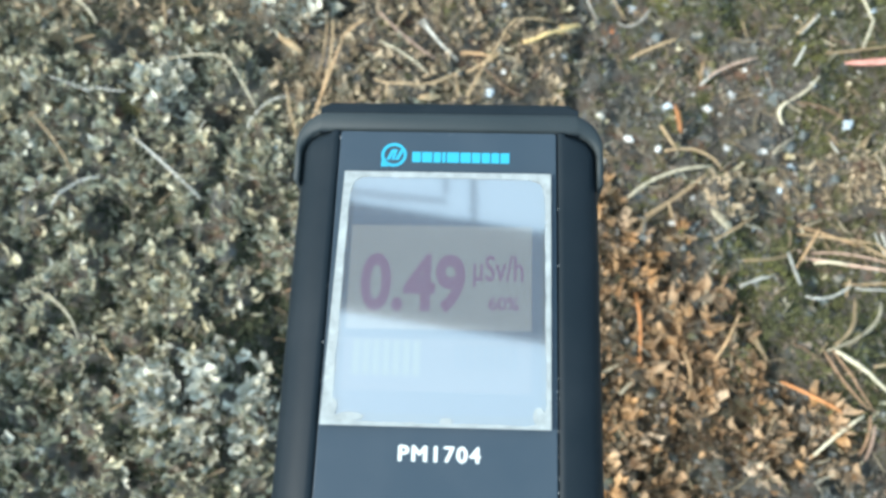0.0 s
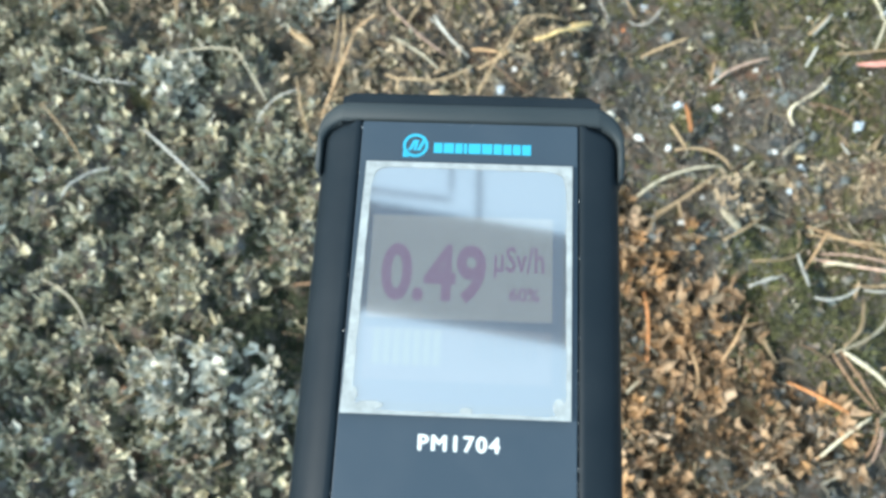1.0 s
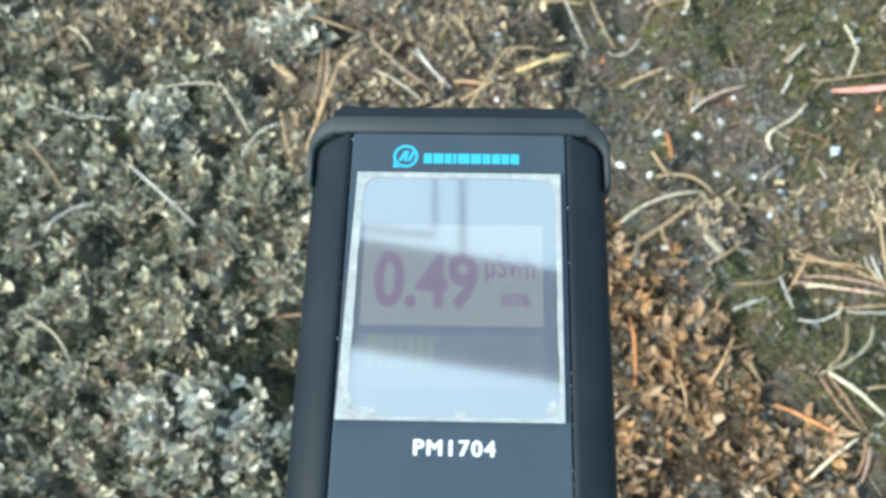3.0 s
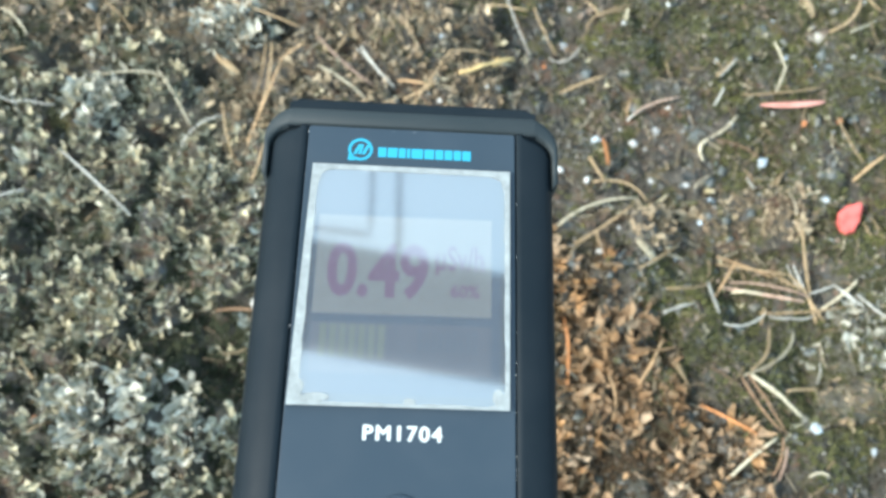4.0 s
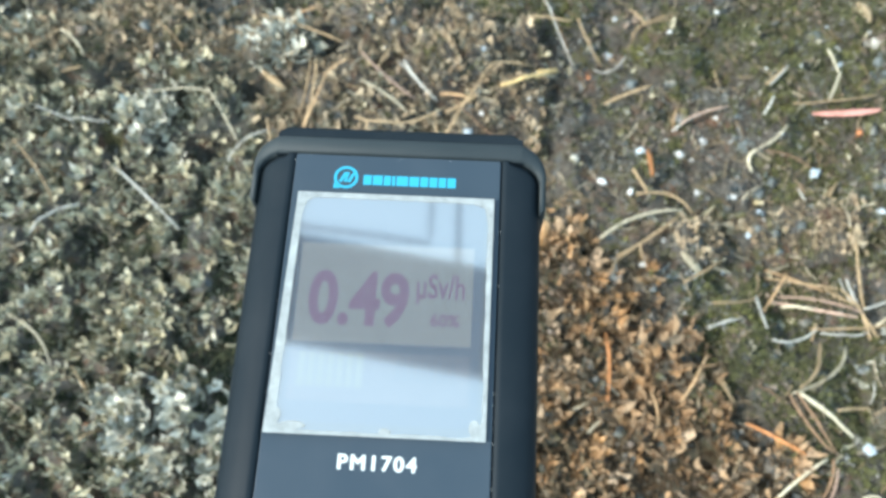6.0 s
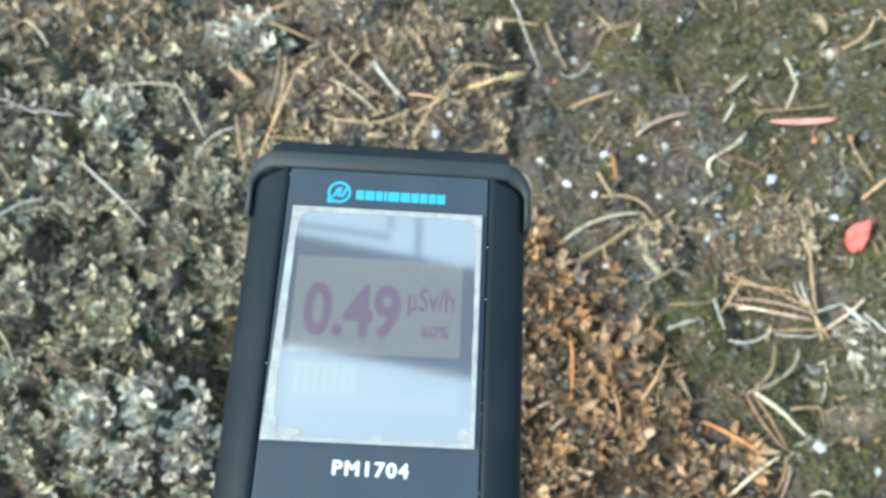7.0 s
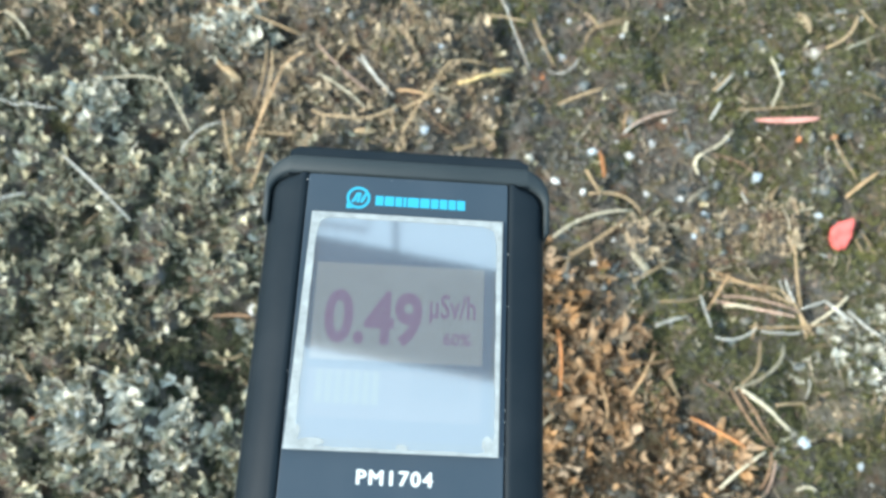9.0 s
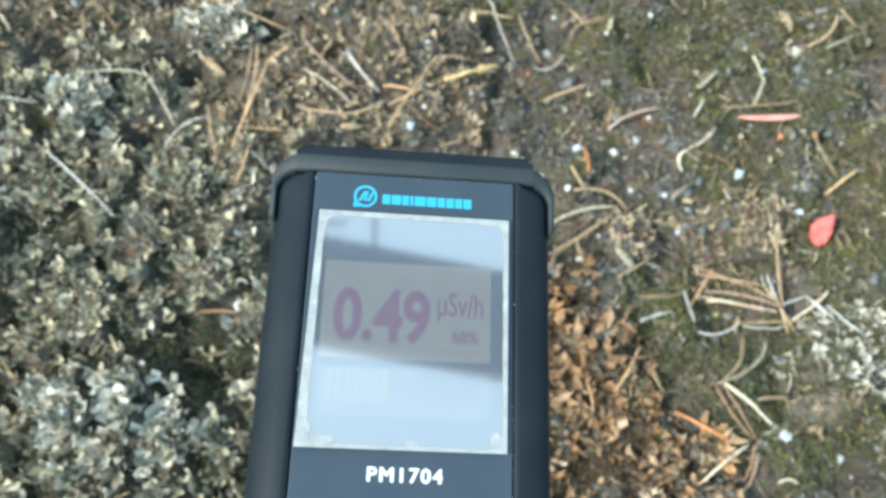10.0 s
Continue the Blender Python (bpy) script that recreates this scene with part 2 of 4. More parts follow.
def pale_zone(x, y):
    return zone(x, y, (-0.205, -0.128, 0.055, 0.036), (0.285, -0.080, 0.042, 0.036), (-0.258, 0.106, 0.018, 0.03), (-0.37, -0.17, 0.03, 0.03), (-0.16, 0.16, 0.03, 0.02))


def russet_zone(x, y):
    return zone(x, y, (0.096, -0.108, 0.050, 0.060), (0.132, -0.158, 0.062, 0.032), (0.087, -0.041, 0.030, 0.028), (0.03, -0.17, 0.08, 0.06), (0.02, -0.08, 0.05, 0.06), (0.045, -0.02, 0.04, 0.04))


def moss_zone(x, y):
    return zone(x, y, (-0.040, 0.145, 0.024, 0.020), (0.255, 0.125, 0.07, 0.045), (-0.158, -0.084, 0.036, 0.030), (0.262, 0.036, 0.024, 0.018),
                (0.285, -0.018, 0.030, 0.028), (0.250, -0.146, 0.036, 0.024), (0.172, -0.079, 0.026, 0.016), (-0.308, 0.168, 0.032, 0.020),
                (0.107, 0.062, 0.010, 0.010), (0.16, 0.17, 0.05, 0.03), (0.03, 0.20, 0.05, 0.03), (0.33, 0.06, 0.04, 0.05), (-0.10, 0.20, 0.04, 0.02), (0.25, -0.115, 0.06, 0.05), (0.195, -0.09, 0.035, 0.035), (0.31, -0.02, 0.05, 0.04), (0.17, -0.06, 0.03, 0.035))


def mat_zone(x, y):
    return zone(x, y, (0.212, 0.014, 0.042, 0.025), (0.142, 0.004, 0.018, 0.014), (-0.150, 0.122, 0.030, 0.030), (0.262, -0.118, 0.020, 0.014), (-0.19, 0.158, 0.05, 0.028), (-0.29, 0.178, 0.08, 0.035), (-0.08, 0.185, 0.06, 0.022), (-0.05, 0.130, 0.10, 0.055), (-0.13, 0.075, 0.03, 0.02))


def height(x, y):
    h = 0.016 * (lumps(x, y, 0.11, 3) - 0.5) + 0.019 * (lumps(x, y, 0.035, 4) - 0.5) + 0.012 * (lumps(x, y, 0.015, 5) - 0.5) + 0.004 * (lumps(x, y, 0.006, 6) - 0.5)
    tufts = np.maximum(grey_zone(x, y), russet_zone(x, y))
    h = h + tufts * (0.015 * (lumps(x, y, 0.011, 0) - 0.5) + 0.008 * (lumps(x, y, 0.025, 1) - 0.5))
    h = h + 0.010 * grey_zone(x, y) + 0.006 * russet_zone(x, y) + 0.012 * mat_zone(x, y) + 0.009 * pale_zone(x, y) - 0.006 - 0.014 * grey_zone(x, y) * moss_zone(x, y) + 0.007 * moss_zone(x, y) * (1 - tufts)
    out = np.hypot(np.maximum(np.abs(x + 0.04) - 0.52, 0), np.maximum(np.abs(y - 0.02) - 0.32, 0))
    h = h * np.clip(1 - out / 0.16, 0, 1)
    far = np.clip((np.hypot(x, y) - 0.7) / 3, 0, 1)
    return h * (1 - far) + far * 0.4 * (lumps(x, y, 6.0, 7) - 0.5)


def low(x, y):
    return float(height(np.array([x]), np.array([y]))[0])


def raw_mesh(name, verts, faces, material_, smooth=True, tip=None):
    me = bpy.data.meshes.new(name)
    verts, faces = np.asarray(verts, np.float32), np.asarray(faces, np.int32)
    k = faces.shape[1]
    me.vertices.add(len(verts))
    me.vertices.foreach_set("co", verts.ravel())
    me.loops.add(faces.size)
    me.loops.foreach_set("vertex_index", faces.ravel())
    me.polygons.add(len(faces))
    me.polygons.foreach_set("loop_start", np.arange(0, faces.size, k, dtype=np.int32))
    me.polygons.foreach_set("use_smooth", np.full(len(faces), smooth))
    if tip is not None:
        at = me.attributes.new("tip", "FLOAT", "POINT")
        at.data.foreach_set("value", np.asarray(tip, np.float32))
    me.materials.append(material_)
    me.update(calc_edges=True)
    me.validate()
    return me


def build_ground():
    grow = [0.0]
    step = 0.004
    while grow[-1] < 150:
        step *= 1.25
        grow.append(grow[-1] + step)
    grow = np.array(grow[1:])
    xs = np.concatenate([-0.58 - grow[::-1], np.arange(-0.58, 0.5, 0.003), 0.5 + grow])
    ys = np.concatenate([-0.32 - grow[::-1], np.arange(-0.32, 0.36, 0.003), 0.36 + grow])
    X, Y = np.meshgrid(xs, ys)
    v = np.stack([X.ravel(), Y.ravel(), height(X.ravel(), Y.ravel())], 1)
    w = len(xs)
    i = (np.arange(len(ys) - 1)[:, None] * w + np.arange(w - 1)[None]).ravel()
    f = np.stack([i, i + 1, i + w + 1, i + w], 1)
    g = new("ground", raw_mesh("ground", v, f, M_SOIL))
    return tagged(g, "dark grey-brown bare soil with crumbs", "ground", kind="structure")


build_ground()
RNG = np.random.RandomState(11)


def sample(n, keep, x0=-1.15, x1=1.05, y0=-0.85, y1=0.95):
    """Places at n to each 0.7 square metres, thinning out away from the spot."""
    n = int(n * (x1 - x0) * (y1 - y0) / 0.7)
    x, y = RNG.uniform(x0, x1, n), RNG.uniform(y0, y1, n)
    away = np.hypot(np.maximum(np.abs(x + 0.045) - 0.47, 0), np.maximum(np.abs(y - 0.02) - 0.27, 0))
    ok = RNG.rand(n) < keep(x, y) * np.clip(1 - away / 0.5, 0, 1) ** 2.5
    return x[ok], y[ok]


def lobes(x, y, size, curl, tilt, sink=0.0015, rows=5, cols=12, wide=(1.1, 2.3), cup=0.35, frill=0.34, torn=0.45):
    """Cupped, frilled lobes of a leafy lichen, one at each place."""
    n = len(x)
    s = np.linspace(0, 1, rows)[None, :, None]
    a = np.linspace(-1, 1, cols)[None, None, :]
    one = lambda lo, hi: RNG.uniform(lo, hi, n)[:, None, None]
    r = size[:, None, None] * (1 + 0.22 * np.sin(a * one(3, 7) + one(0, 6.3)) * s) * (1 + RNG.uniform(-torn, 0.12, (n, 1, cols)) * s ** 2)
    spread, k, p0 = one(*wide), one(*curl), one(*tilt)
    phi = p0 + k * s
    run, rise = (np.sin(phi) - np.sin(p0)) / k, (np.cos(p0) - np.cos(phi)) / k
    lx = r * run * np.cos(a * spread * 0.8)
    ly = r * np.sin(a * spread * 0.8) * (0.3 + 0.7 * s)
    lz = r * (rise + one(0.1, 1) * cup * a * a * s + one(0.5, 1.4) * frill * np.sin(a * one(5, 11) + one(0, 6.3)) * s * s) - sink
    lx, ly, lz = np.broadcast_arrays(lx, ly, lz)
    jag = RNG.normal(0, 1, (n, 3, rows, cols)) * s * size[:, None, None, None] * 0.05
    lx, ly, lz = lx + jag[:, 0], ly + jag[:, 1], lz + jag[:, 2]
    ang = one(0, 2 * np.pi)
    vx = x[:, None, None] + lx * np.cos(ang) - ly * np.sin(ang)
    vy = y[:, None, None] + lx * np.sin(ang) + ly * np.cos(ang)
    vz = height(x, y)[:, None, None] + lz
    v = np.stack([vx, vy, vz], -1).reshape(-1, 3)
    b = (np.arange(rows - 1)[:, None] * cols + np.arange(cols - 1)[None]).ravel()
    q = np.stack([b, b + 1, b + cols + 1, b + cols], 1)
    f = (q[None] + (np.arange(n) * rows * cols)[:, None, None]).reshape(-1, 4)
    tip = np.broadcast_to(np.maximum(s ** 4, 0.8 * s * a ** 8), (n, rows, cols)).ravel()
    return v, f, tip


def stuff(name, label, category, made, material_, smooth=True):
    v, f, tip = made
    return tagged(new(name, raw_mesh(name, v, f, material_, smooth, tip)), label, category, kind="stuff")


HUMP = lambda x, y, floor: floor + (1 - floor) * (lumps(x, y, 0.011, 0) > 0.46)


def lichen_patch(name, label, piece, x, y, size, centre, material_, shape, singles, category="lichen"):
    """A patch of lichen: its lobes nearest the centre are pieces of their own, the rest one bed."""
    curl, tilt, wide, cup, frill, torn = shape
    order = np.argsort(np.hypot(x - centre[0], y - centre[1]))
    near, rest = order[:singles], order[singles:]
    base = Vector((centre[0], centre[1], low(*centre)))
    thing = tagged(new(name), label, category)
    thing.location = base
    v, f, tip = lobes(x[rest], y[rest], size[rest], curl, tilt, 0.001, 5, 12, wide, cup, frill, torn)
    bed = new("bed", raw_mesh("bed", v - np.array(base), f, material_, True, tip))
    bed.parent = thing
    tagged(bed, kind="stuff")
    kinds, n = 24, 4 * 8
    v, f, tip = lobes(np.zeros(kinds), np.zeros(kinds), np.ones(kinds), curl, tilt, 0.0, 4, 8, wide, cup, frill, torn)
    v = v.reshape(kinds, n, 3) - np.array((0, 0, low(0, 0)))
    meshes = [raw_mesh(piece, v[k], f[:len(f) // kinds], material_, True, tip[:n]) for k in range(kinds)]
    for i, j in enumerate(near):
        ob = new(piece, meshes[i % kinds])
        ob.parent = thing
        ob.location = Vector((x[j], y[j], low(x[j], y[j]) - 0.001)) - base
        ob.rotation_euler = (RNG.uniform(-0.3, 0.3), RNG.uniform(-0.3, 0.3), RNG.uniform(0, 6.28))
        ob.scale = (float(size[j]),) * 3
    return thing


x, y = sample(36000, lambda x, y: np.maximum(grey_zone(x, y) * (1 - 0.45 * pale_zone(x, y)) * (1 - 0.85 * moss_zone(x, y)), 0.03 * (1 - russet_zone(x, y))) * HUMP(x, y, 0.28))
lichen_patch("grey_lichen", "dense curled grey and cream leafy lichen on soil", "lobe", x, y, RNG.uniform(0.0032, 0.0085, len(x)), (-0.19, -0.03), M_LICHEN,
             ((0.3, 1.8), (-0.25, 0.8), (1.2, 2.1), 0.5, 0.36, 0.35), 300)
x, y = sample(60000, lambda x, y: np.maximum(pale_zone(x, y), 0.05 * grey_zone(x, y)) * (1 - moss_zone(x, y) * (x < 0)) * np.where(x > 0, 0.48, 0.75) * HUMP(x, y, 0.1))
west = x < 0.05
for pick, spot, label in ((west, (-0.205, -0.128), "whitish ruffled lichen rosettes among grey lichen"), (~west, (0.278, -0.076), "pale grey ruffled lichen clump beside needles")):
    lichen_patch("pale_lichen", label, "rosette", x[pick], y[pick], RNG.uniform(0.0042, 0.0105, pick.sum()), spot, M_PALE, ((0.3, 1.6), (-0.25, 0.6), (1.2, 2.1), 0.45, 0.34, 0.35), 150)
x, y = sample(44000, lambda x, y: russet_zone(x, y) * HUMP(x, y, 0.4) * (0.3 + 0.7 * (lumps(x, y, 0.028, 6) > 0.4)))
lichen_patch("russet_lichen", "dried orange-brown curled lichen flakes", "flake", x, y, 0.0042 + 0.0115 * RNG.rand(len(x)) ** 1.6, (0.11, -0.10), M_RUSSET,
             ((0.2, 1.5), (-0.4, 0.6), (0.6, 1.5), 0.4, 0.36, 0.55), 300)
x, y = sample(32000, lambda x, y: mat_zone(x, y))
lichen_patch("dry_mat", "matted dry tan plant crust on soil", "shred", x, y, RNG.uniform(0.003, 0.008, len(x)), (-0.17, 0.14), M_MAT, ((0.2, 1.4), (-0.2, 0.4), (0.9, 2.0), 0.35, 0.34, 0.45), 300, "dry plant")
x, y = sample(70000, lambda x, y: 0.6 * (1 - 0.85 * grey_zone(x, y)) * (1 - 0.5 * russet_zone(x, y)) * (1 - 0.8 * mat_zone(x, y)) * (0.45 + 0.55 * (lumps(x, y, 0.02, 6) > 0.42)))
stuff("soil_crust", "thin crumbly grey-olive crust on the soil", "lichen", lobes(x, y, RNG.uniform(0.0018, 0.0055, len(x)), (0.2, 1.8), (-0.2, 0.8), 0.001, 3, 5), M_CRUST)


def blades(x, y, length, width, lean):
    """Small pointed leaves, five to a tuft."""
    x, y = np.repeat(x, 5), np.repeat(y, 5)
    n = len(x)
    x, y = x + RNG.normal(0, 0.0009, n), y + RNG.normal(0, 0.0009, n)
    a, t = RNG.uniform(0, 2 * np.pi, n), RNG.uniform(*lean, n)
    l, w = RNG.uniform(*length, n), RNG.uniform(*width, n)
    z = height(x, y) - 0.0006
    d = np.stack([np.cos(a) * np.sin(t), np.sin(a) * np.sin(t), np.cos(t)], 1)
    e = np.stack([-np.sin(a), np.cos(a), 0 * a], 1)
    o = np.stack([x, y, z], 1)
    m = o + d * (l * 0.55)[:, None]
    tip = o + d * l[:, None] + np.stack([np.cos(a), np.sin(a), -0.6 + 0 * a], 1) * (l * 0.25)[:, None]
    v = np.stack([o - e * (w * 0.4)[:, None], o + e * (w * 0.4)[:, None], m + e * (w * 0.5)[:, None], m - e * (w * 0.5)[:, None], tip + e * 0.0001, tip - e * 0.0001], 1).reshape(-1, 3)
    b = np.arange(n)[:, None] * 6
    f = np.stack([b + np.array([0, 1, 2, 3]), b + np.array([3, 2, 4, 5])], 1).reshape(-1, 4)
    return v, f, np.tile([0, 0, 0.5, 0.5, 1, 1], n)


x, y = sample(90000, lambda x, y: np.maximum(moss_zone(x, y), (0.10 + 0.75 * (x > 0.13)) * (y > -0.12) * (lumps(x, y, 0.045, 2) > 0.5)) * 0.9 * (1 - grey_zone(x, y)) * (1 - 0.9 * mat_zone(x, y)))
stuff("moss", "short olive-green moss tufts on damp soil", "moss", blades(x, y, (0.0022, 0.0056), (0.0008, 0.0016), (0.1, 1.2)), M_MOSS)


# real moss in the moss zone; elsewhere blades darken hollows as painted shade
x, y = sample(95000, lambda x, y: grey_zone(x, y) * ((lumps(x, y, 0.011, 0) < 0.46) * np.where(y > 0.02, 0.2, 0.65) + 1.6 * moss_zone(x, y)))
stuff("dark_moss", "dark green moss, also standing for shade between the lichen clumps", "moss", blades(x, y, (0.002, 0.0055), (0.0009, 0.0019), (0.3, 1.4)), M_SHADEMOSS)


# bits added under the flakes, densest in hollows, to darken the gaps
x, y = sample(90000, lambda x, y: russet_zone(x, y) * (0.35 + 0.65 * (lumps(x, y, 0.011, 0) < 0.46)))
stuff("brown_litter", "dark brown bits standing for the shade between the flakes", "plant litter", blades(x, y, (0.002, 0.005), (0.0009, 0.0019), (0.4, 1.4)), M_FLAKESHADE)


def grit(x, y, size):
    n = len(x)
    o = np.array([(1, 0, 0), (-1, 0, 0), (0, 1, 0), (0, -1, 0), (0, 0, 1), (0, 0, -1)], float)
    v = o[None] * size[:, None, None] * RNG.uniform(0.55, 1.2, (n, 6, 1)) + RNG.normal(0, 0.2, (n, 6, 3)) * size[:, None, None]
    v = v + np.stack([x, y, height(x, y) + size * 0.25], 1)[:, None]
    t = np.array([(0, 2, 4), (2, 1, 4), (1, 3, 4), (3, 0, 4), (2, 0, 5), (1, 2, 5), (3, 1, 5), (0, 3, 5)])
    f = (t[None] + (np.arange(n) * 6)[:, None, None]).reshape(-1, 3)
    return v.reshape(-1, 3), f, np.zeros(n * 6)


x, y = sample(60000, lambda x, y: (1 - grey_zone(x, y)) * (0.35 + 0.65 * (lumps(x, y, 0.02, 3) > 0.5)))
stuff("grit", "fine dark and pale grit on soil", "grit", grit(x, y, 0.0004 + 0.0019 * RNG.rand(len(x)) ** 2), M_GRAIN, False)


BALL = bmesh.new()
bmesh.ops.create_icosphere(BALL, subdivisions=2, radius=1)
BALL_V, BALL_F = np.array([v.co[:] for v in BALL.verts]), np.array([[v.index for v in f.verts] for f in BALL.faces])
BALL.free()


def clods(x, y, size):
    """Rough crumbs, half sunk in the soil."""
    n, k = len(x), len(BALL_V)
    v = BALL_V[None] * RNG.uniform(0.6, 1.25, (n, k, 1)) * RNG.uniform(0.7, 1.3, (n, 1, 3)) * np.array((1, 1, 0.75)) * size[:, None, None]
    v = v + np.stack([x, y, height(x, y) + size * 0.15], 1)[:, None]
    f = (BALL_F[None] + (np.arange(n) * k)[:, None, None]).reshape(-1, 3)
    return v.reshape(-1, 3), f, np.zeros(n * k)


def chaff(x, y, length, width):
    """Short bent fibres and broken bits of needle lying about."""
    n = len(x)
    s = np.linspace(-0.5, 0.5, 4)[None]
    a, l, w, c = RNG.uniform(0, np.pi, n)[:, None], RNG.uniform(*length, n)[:, None], RNG.uniform(*width, n)[:, None], RNG.uniform(-0.5, 0.5, n)[:, None]
    lx, ly = l * s, l * c * s * s
    px, py = x[:, None] + lx * np.cos(a) - ly * np.sin(a), y[:, None] + lx * np.sin(a) + ly * np.cos(a)
    z0 = height(x, y)[:, None] + RNG.uniform(0.001, 0.006, n)[:, None] + s * l * RNG.uniform(-0.5, 0.5, n)[:, None]
    ex, ey = -np.sin(a) * w, np.cos(a) * w
    v = np.stack([np.stack([px - ex, py - ey, z0 - w], -1), np.stack([px, py, z0 + w], -1), np.stack([px + ex, py + ey, z0 - w], -1)], 2)
    b = np.arange(3)[:, None] * 3
    q = np.concatenate([b + np.array([0, 3, 4, 1]), b + np.array([1, 4, 5, 2])])
    f = (q[None] + (np.arange(n) * 12)[:, None, None]).reshape(-1, 4)
    return v.reshape(-1, 3), f, RNG.rand(n).repeat(12)


x, y = sample(2400, lambda x, y: (1 - grey_zone(x, y)) * (1 - 0.6 * russet_zone(x, y)) * (0.3 + 0.7 * (lumps(x, y, 0.03, 6) > 0.5)))
stuff("soil_clods", "rough grey-brown crumbs of soil", "soil crumb", clods(x, y, 0.0016 + 0.0034 * RNG.rand(len(x)) ** 2), M_CRUST)
x, y = sample(11000, lambda x, y: 0.35 + 0.5 * mat_zone(x, y) - 0.15 * grey_zone(x, y))
stuff("plant_litter", "short dry fibres and needle fragments", "plant litter", chaff(x, y, (0.004, 0.020), (0.0002, 0.0007)), M_CHAFF)


# ---- the meter and its parts; lengths in millimetres ----
def part(name, bm, material_, parent, label="", smooth=False):
    me = bpy.data.meshes.new(name)
    bm.normal_update()
    bm.to_mesh(me)
    bm.free()
    me.materials.append(material_)
    if smooth:
        me.polygons.foreach_set("use_smooth", [True] * len(me.polygons))
    ob = new(name, me)
    ob.parent = parent
    if label:
        tagged(ob, label)
    return ob


MM = 0.001


def outline(x0, y0, x1, y1, r, n=6):
    """A rectangle with round corners; r: radii at the corners x0y0, x1y0, x1y1, x0y1."""
    pts = []
    for (cx, cy), rr, a0 in zip(((x0, y0), (x1, y0), (x1, y1), (x0, y1)), r, (180, 270, 0, 90)):
        sx, sy = (1 if cx == x0 else -1), (1 if cy == y0 else -1)
        for i in range(n + 1):
            a = radians(a0 + 90 * i / n)
            pts.append((cx + sx * rr + rr * math.cos(a), cy + sy * rr + rr * math.sin(a)))
    return pts


def loft(rings, closed_ends=True):
    """Joins rings of equal count, given as lists of (x, y, z) in millimetres."""
    bm = bmesh.new()
    vs = [[bm.verts.new(Vector(p) * MM) for p in ring] for ring in rings]
    n = len(rings[0])
    for a, b in zip(vs, vs[1:]):
        for i in range(n):
            bm.faces.new((a[i], a[(i + 1) % n], b[(i + 1) % n], b[i]))
    if closed_ends:
        bm.faces.new(list(reversed(vs[0])))
        bm.faces.new(vs[-1])
    bmesh.ops.recalc_face_normals(bm, faces=bm.faces)
    return bm


def slab(pts, z0, z1, edge=0.0):
    """A plate with that outline; edge: how far its upper rim is eased."""
    if not edge:
        return loft([[(x, y, z0) for x, y in pts], [(x, y, z1) for x, y in pts]])
    mx, my = sum(p[0] for p in pts) / len(pts), sum(p[1] for p in pts) / len(pts)
    rx, ry = max(abs(p[0] - mx) for p in pts), max(abs(p[1] - my) for p in pts)
    ease = lambda e: [(mx + (x - mx) * (1 - e / rx), my + (y - my) * (1 - e / ry)) for x, y in pts]
    rings = [[(x, y, z0) for x, y in pts]]
    for i in range(4):
        a = radians(30 * i)
        rings.append([(x, y, z1 - edge * (1 - math.sin(a))) for x, y in ease(edge * (1 - math.cos(a)))])
    return loft(rings)


def sheet(pts, z):
    bm = bmesh.new()
    bm.faces.new([bm.verts.new(Vector((x, y, z)) * MM) for x, y in pts])
    return bm


def lettering(name, body, x0, y0, x1, y1, z, material_, parent, bold=0.0, label="", spacing=1.0, heavy=0.0):
    """Raised print that fills that rectangle."""
    cu = bpy.data.curves.new(name, "FONT")
    cu.body, cu.extrude, cu.offset, cu.resolution_u, cu.space_character = body, 0.004, bold, 4, spacing
    tmp = new(name, cu)
    me = bpy.data.meshes.new_from_object(tmp.evaluated_get(bpy.context.evaluated_depsgraph_get()))
    bpy.data.objects.remove(tmp)
    co = np.empty(len(me.vertices) * 3)
    me.vertices.foreach_get("co", co)
    co = co.reshape(-1, 3)
    lo, hi = co.min(0), co.max(0)
    co[:, 0] = x0 + (co[:, 0] - lo[0]) / (hi[0] - lo[0]) * (x1 - x0)
    co[:, 1] = y0 + (co[:, 1] - lo[1]) / (hi[1] - lo[1]) * (y1 - y0)
    co[:, 2] = z + (co[:, 2] - lo[2]) / (hi[2] - lo[2]) * 0.06
    me.vertices.foreach_set("co", (co * MM).ravel())
    if heavy:
        bm, n = bmesh.new(), len(me.vertices)
        for i, (dx, dy) in enumerate(((0, 0), (heavy, 0), (-heavy, 0), (0, heavy * 0.6), (0, -heavy * 0.6))):
            bm.from_mesh(me)
            bm.verts.ensure_lookup_table()
            bmesh.ops.translate(bm, verts=bm.verts[i * n:], vec=(dx * MM, dy * MM, i * 0.004 * MM))
        bm.to_mesh(me)
        bm.free()
    me.materials.clear()
    me.materials.append(material_)
    me.name = name
    me.update()
    ob = new(name, me)
    ob.parent = parent
    if label:
        tagged(ob, label)
    return ob


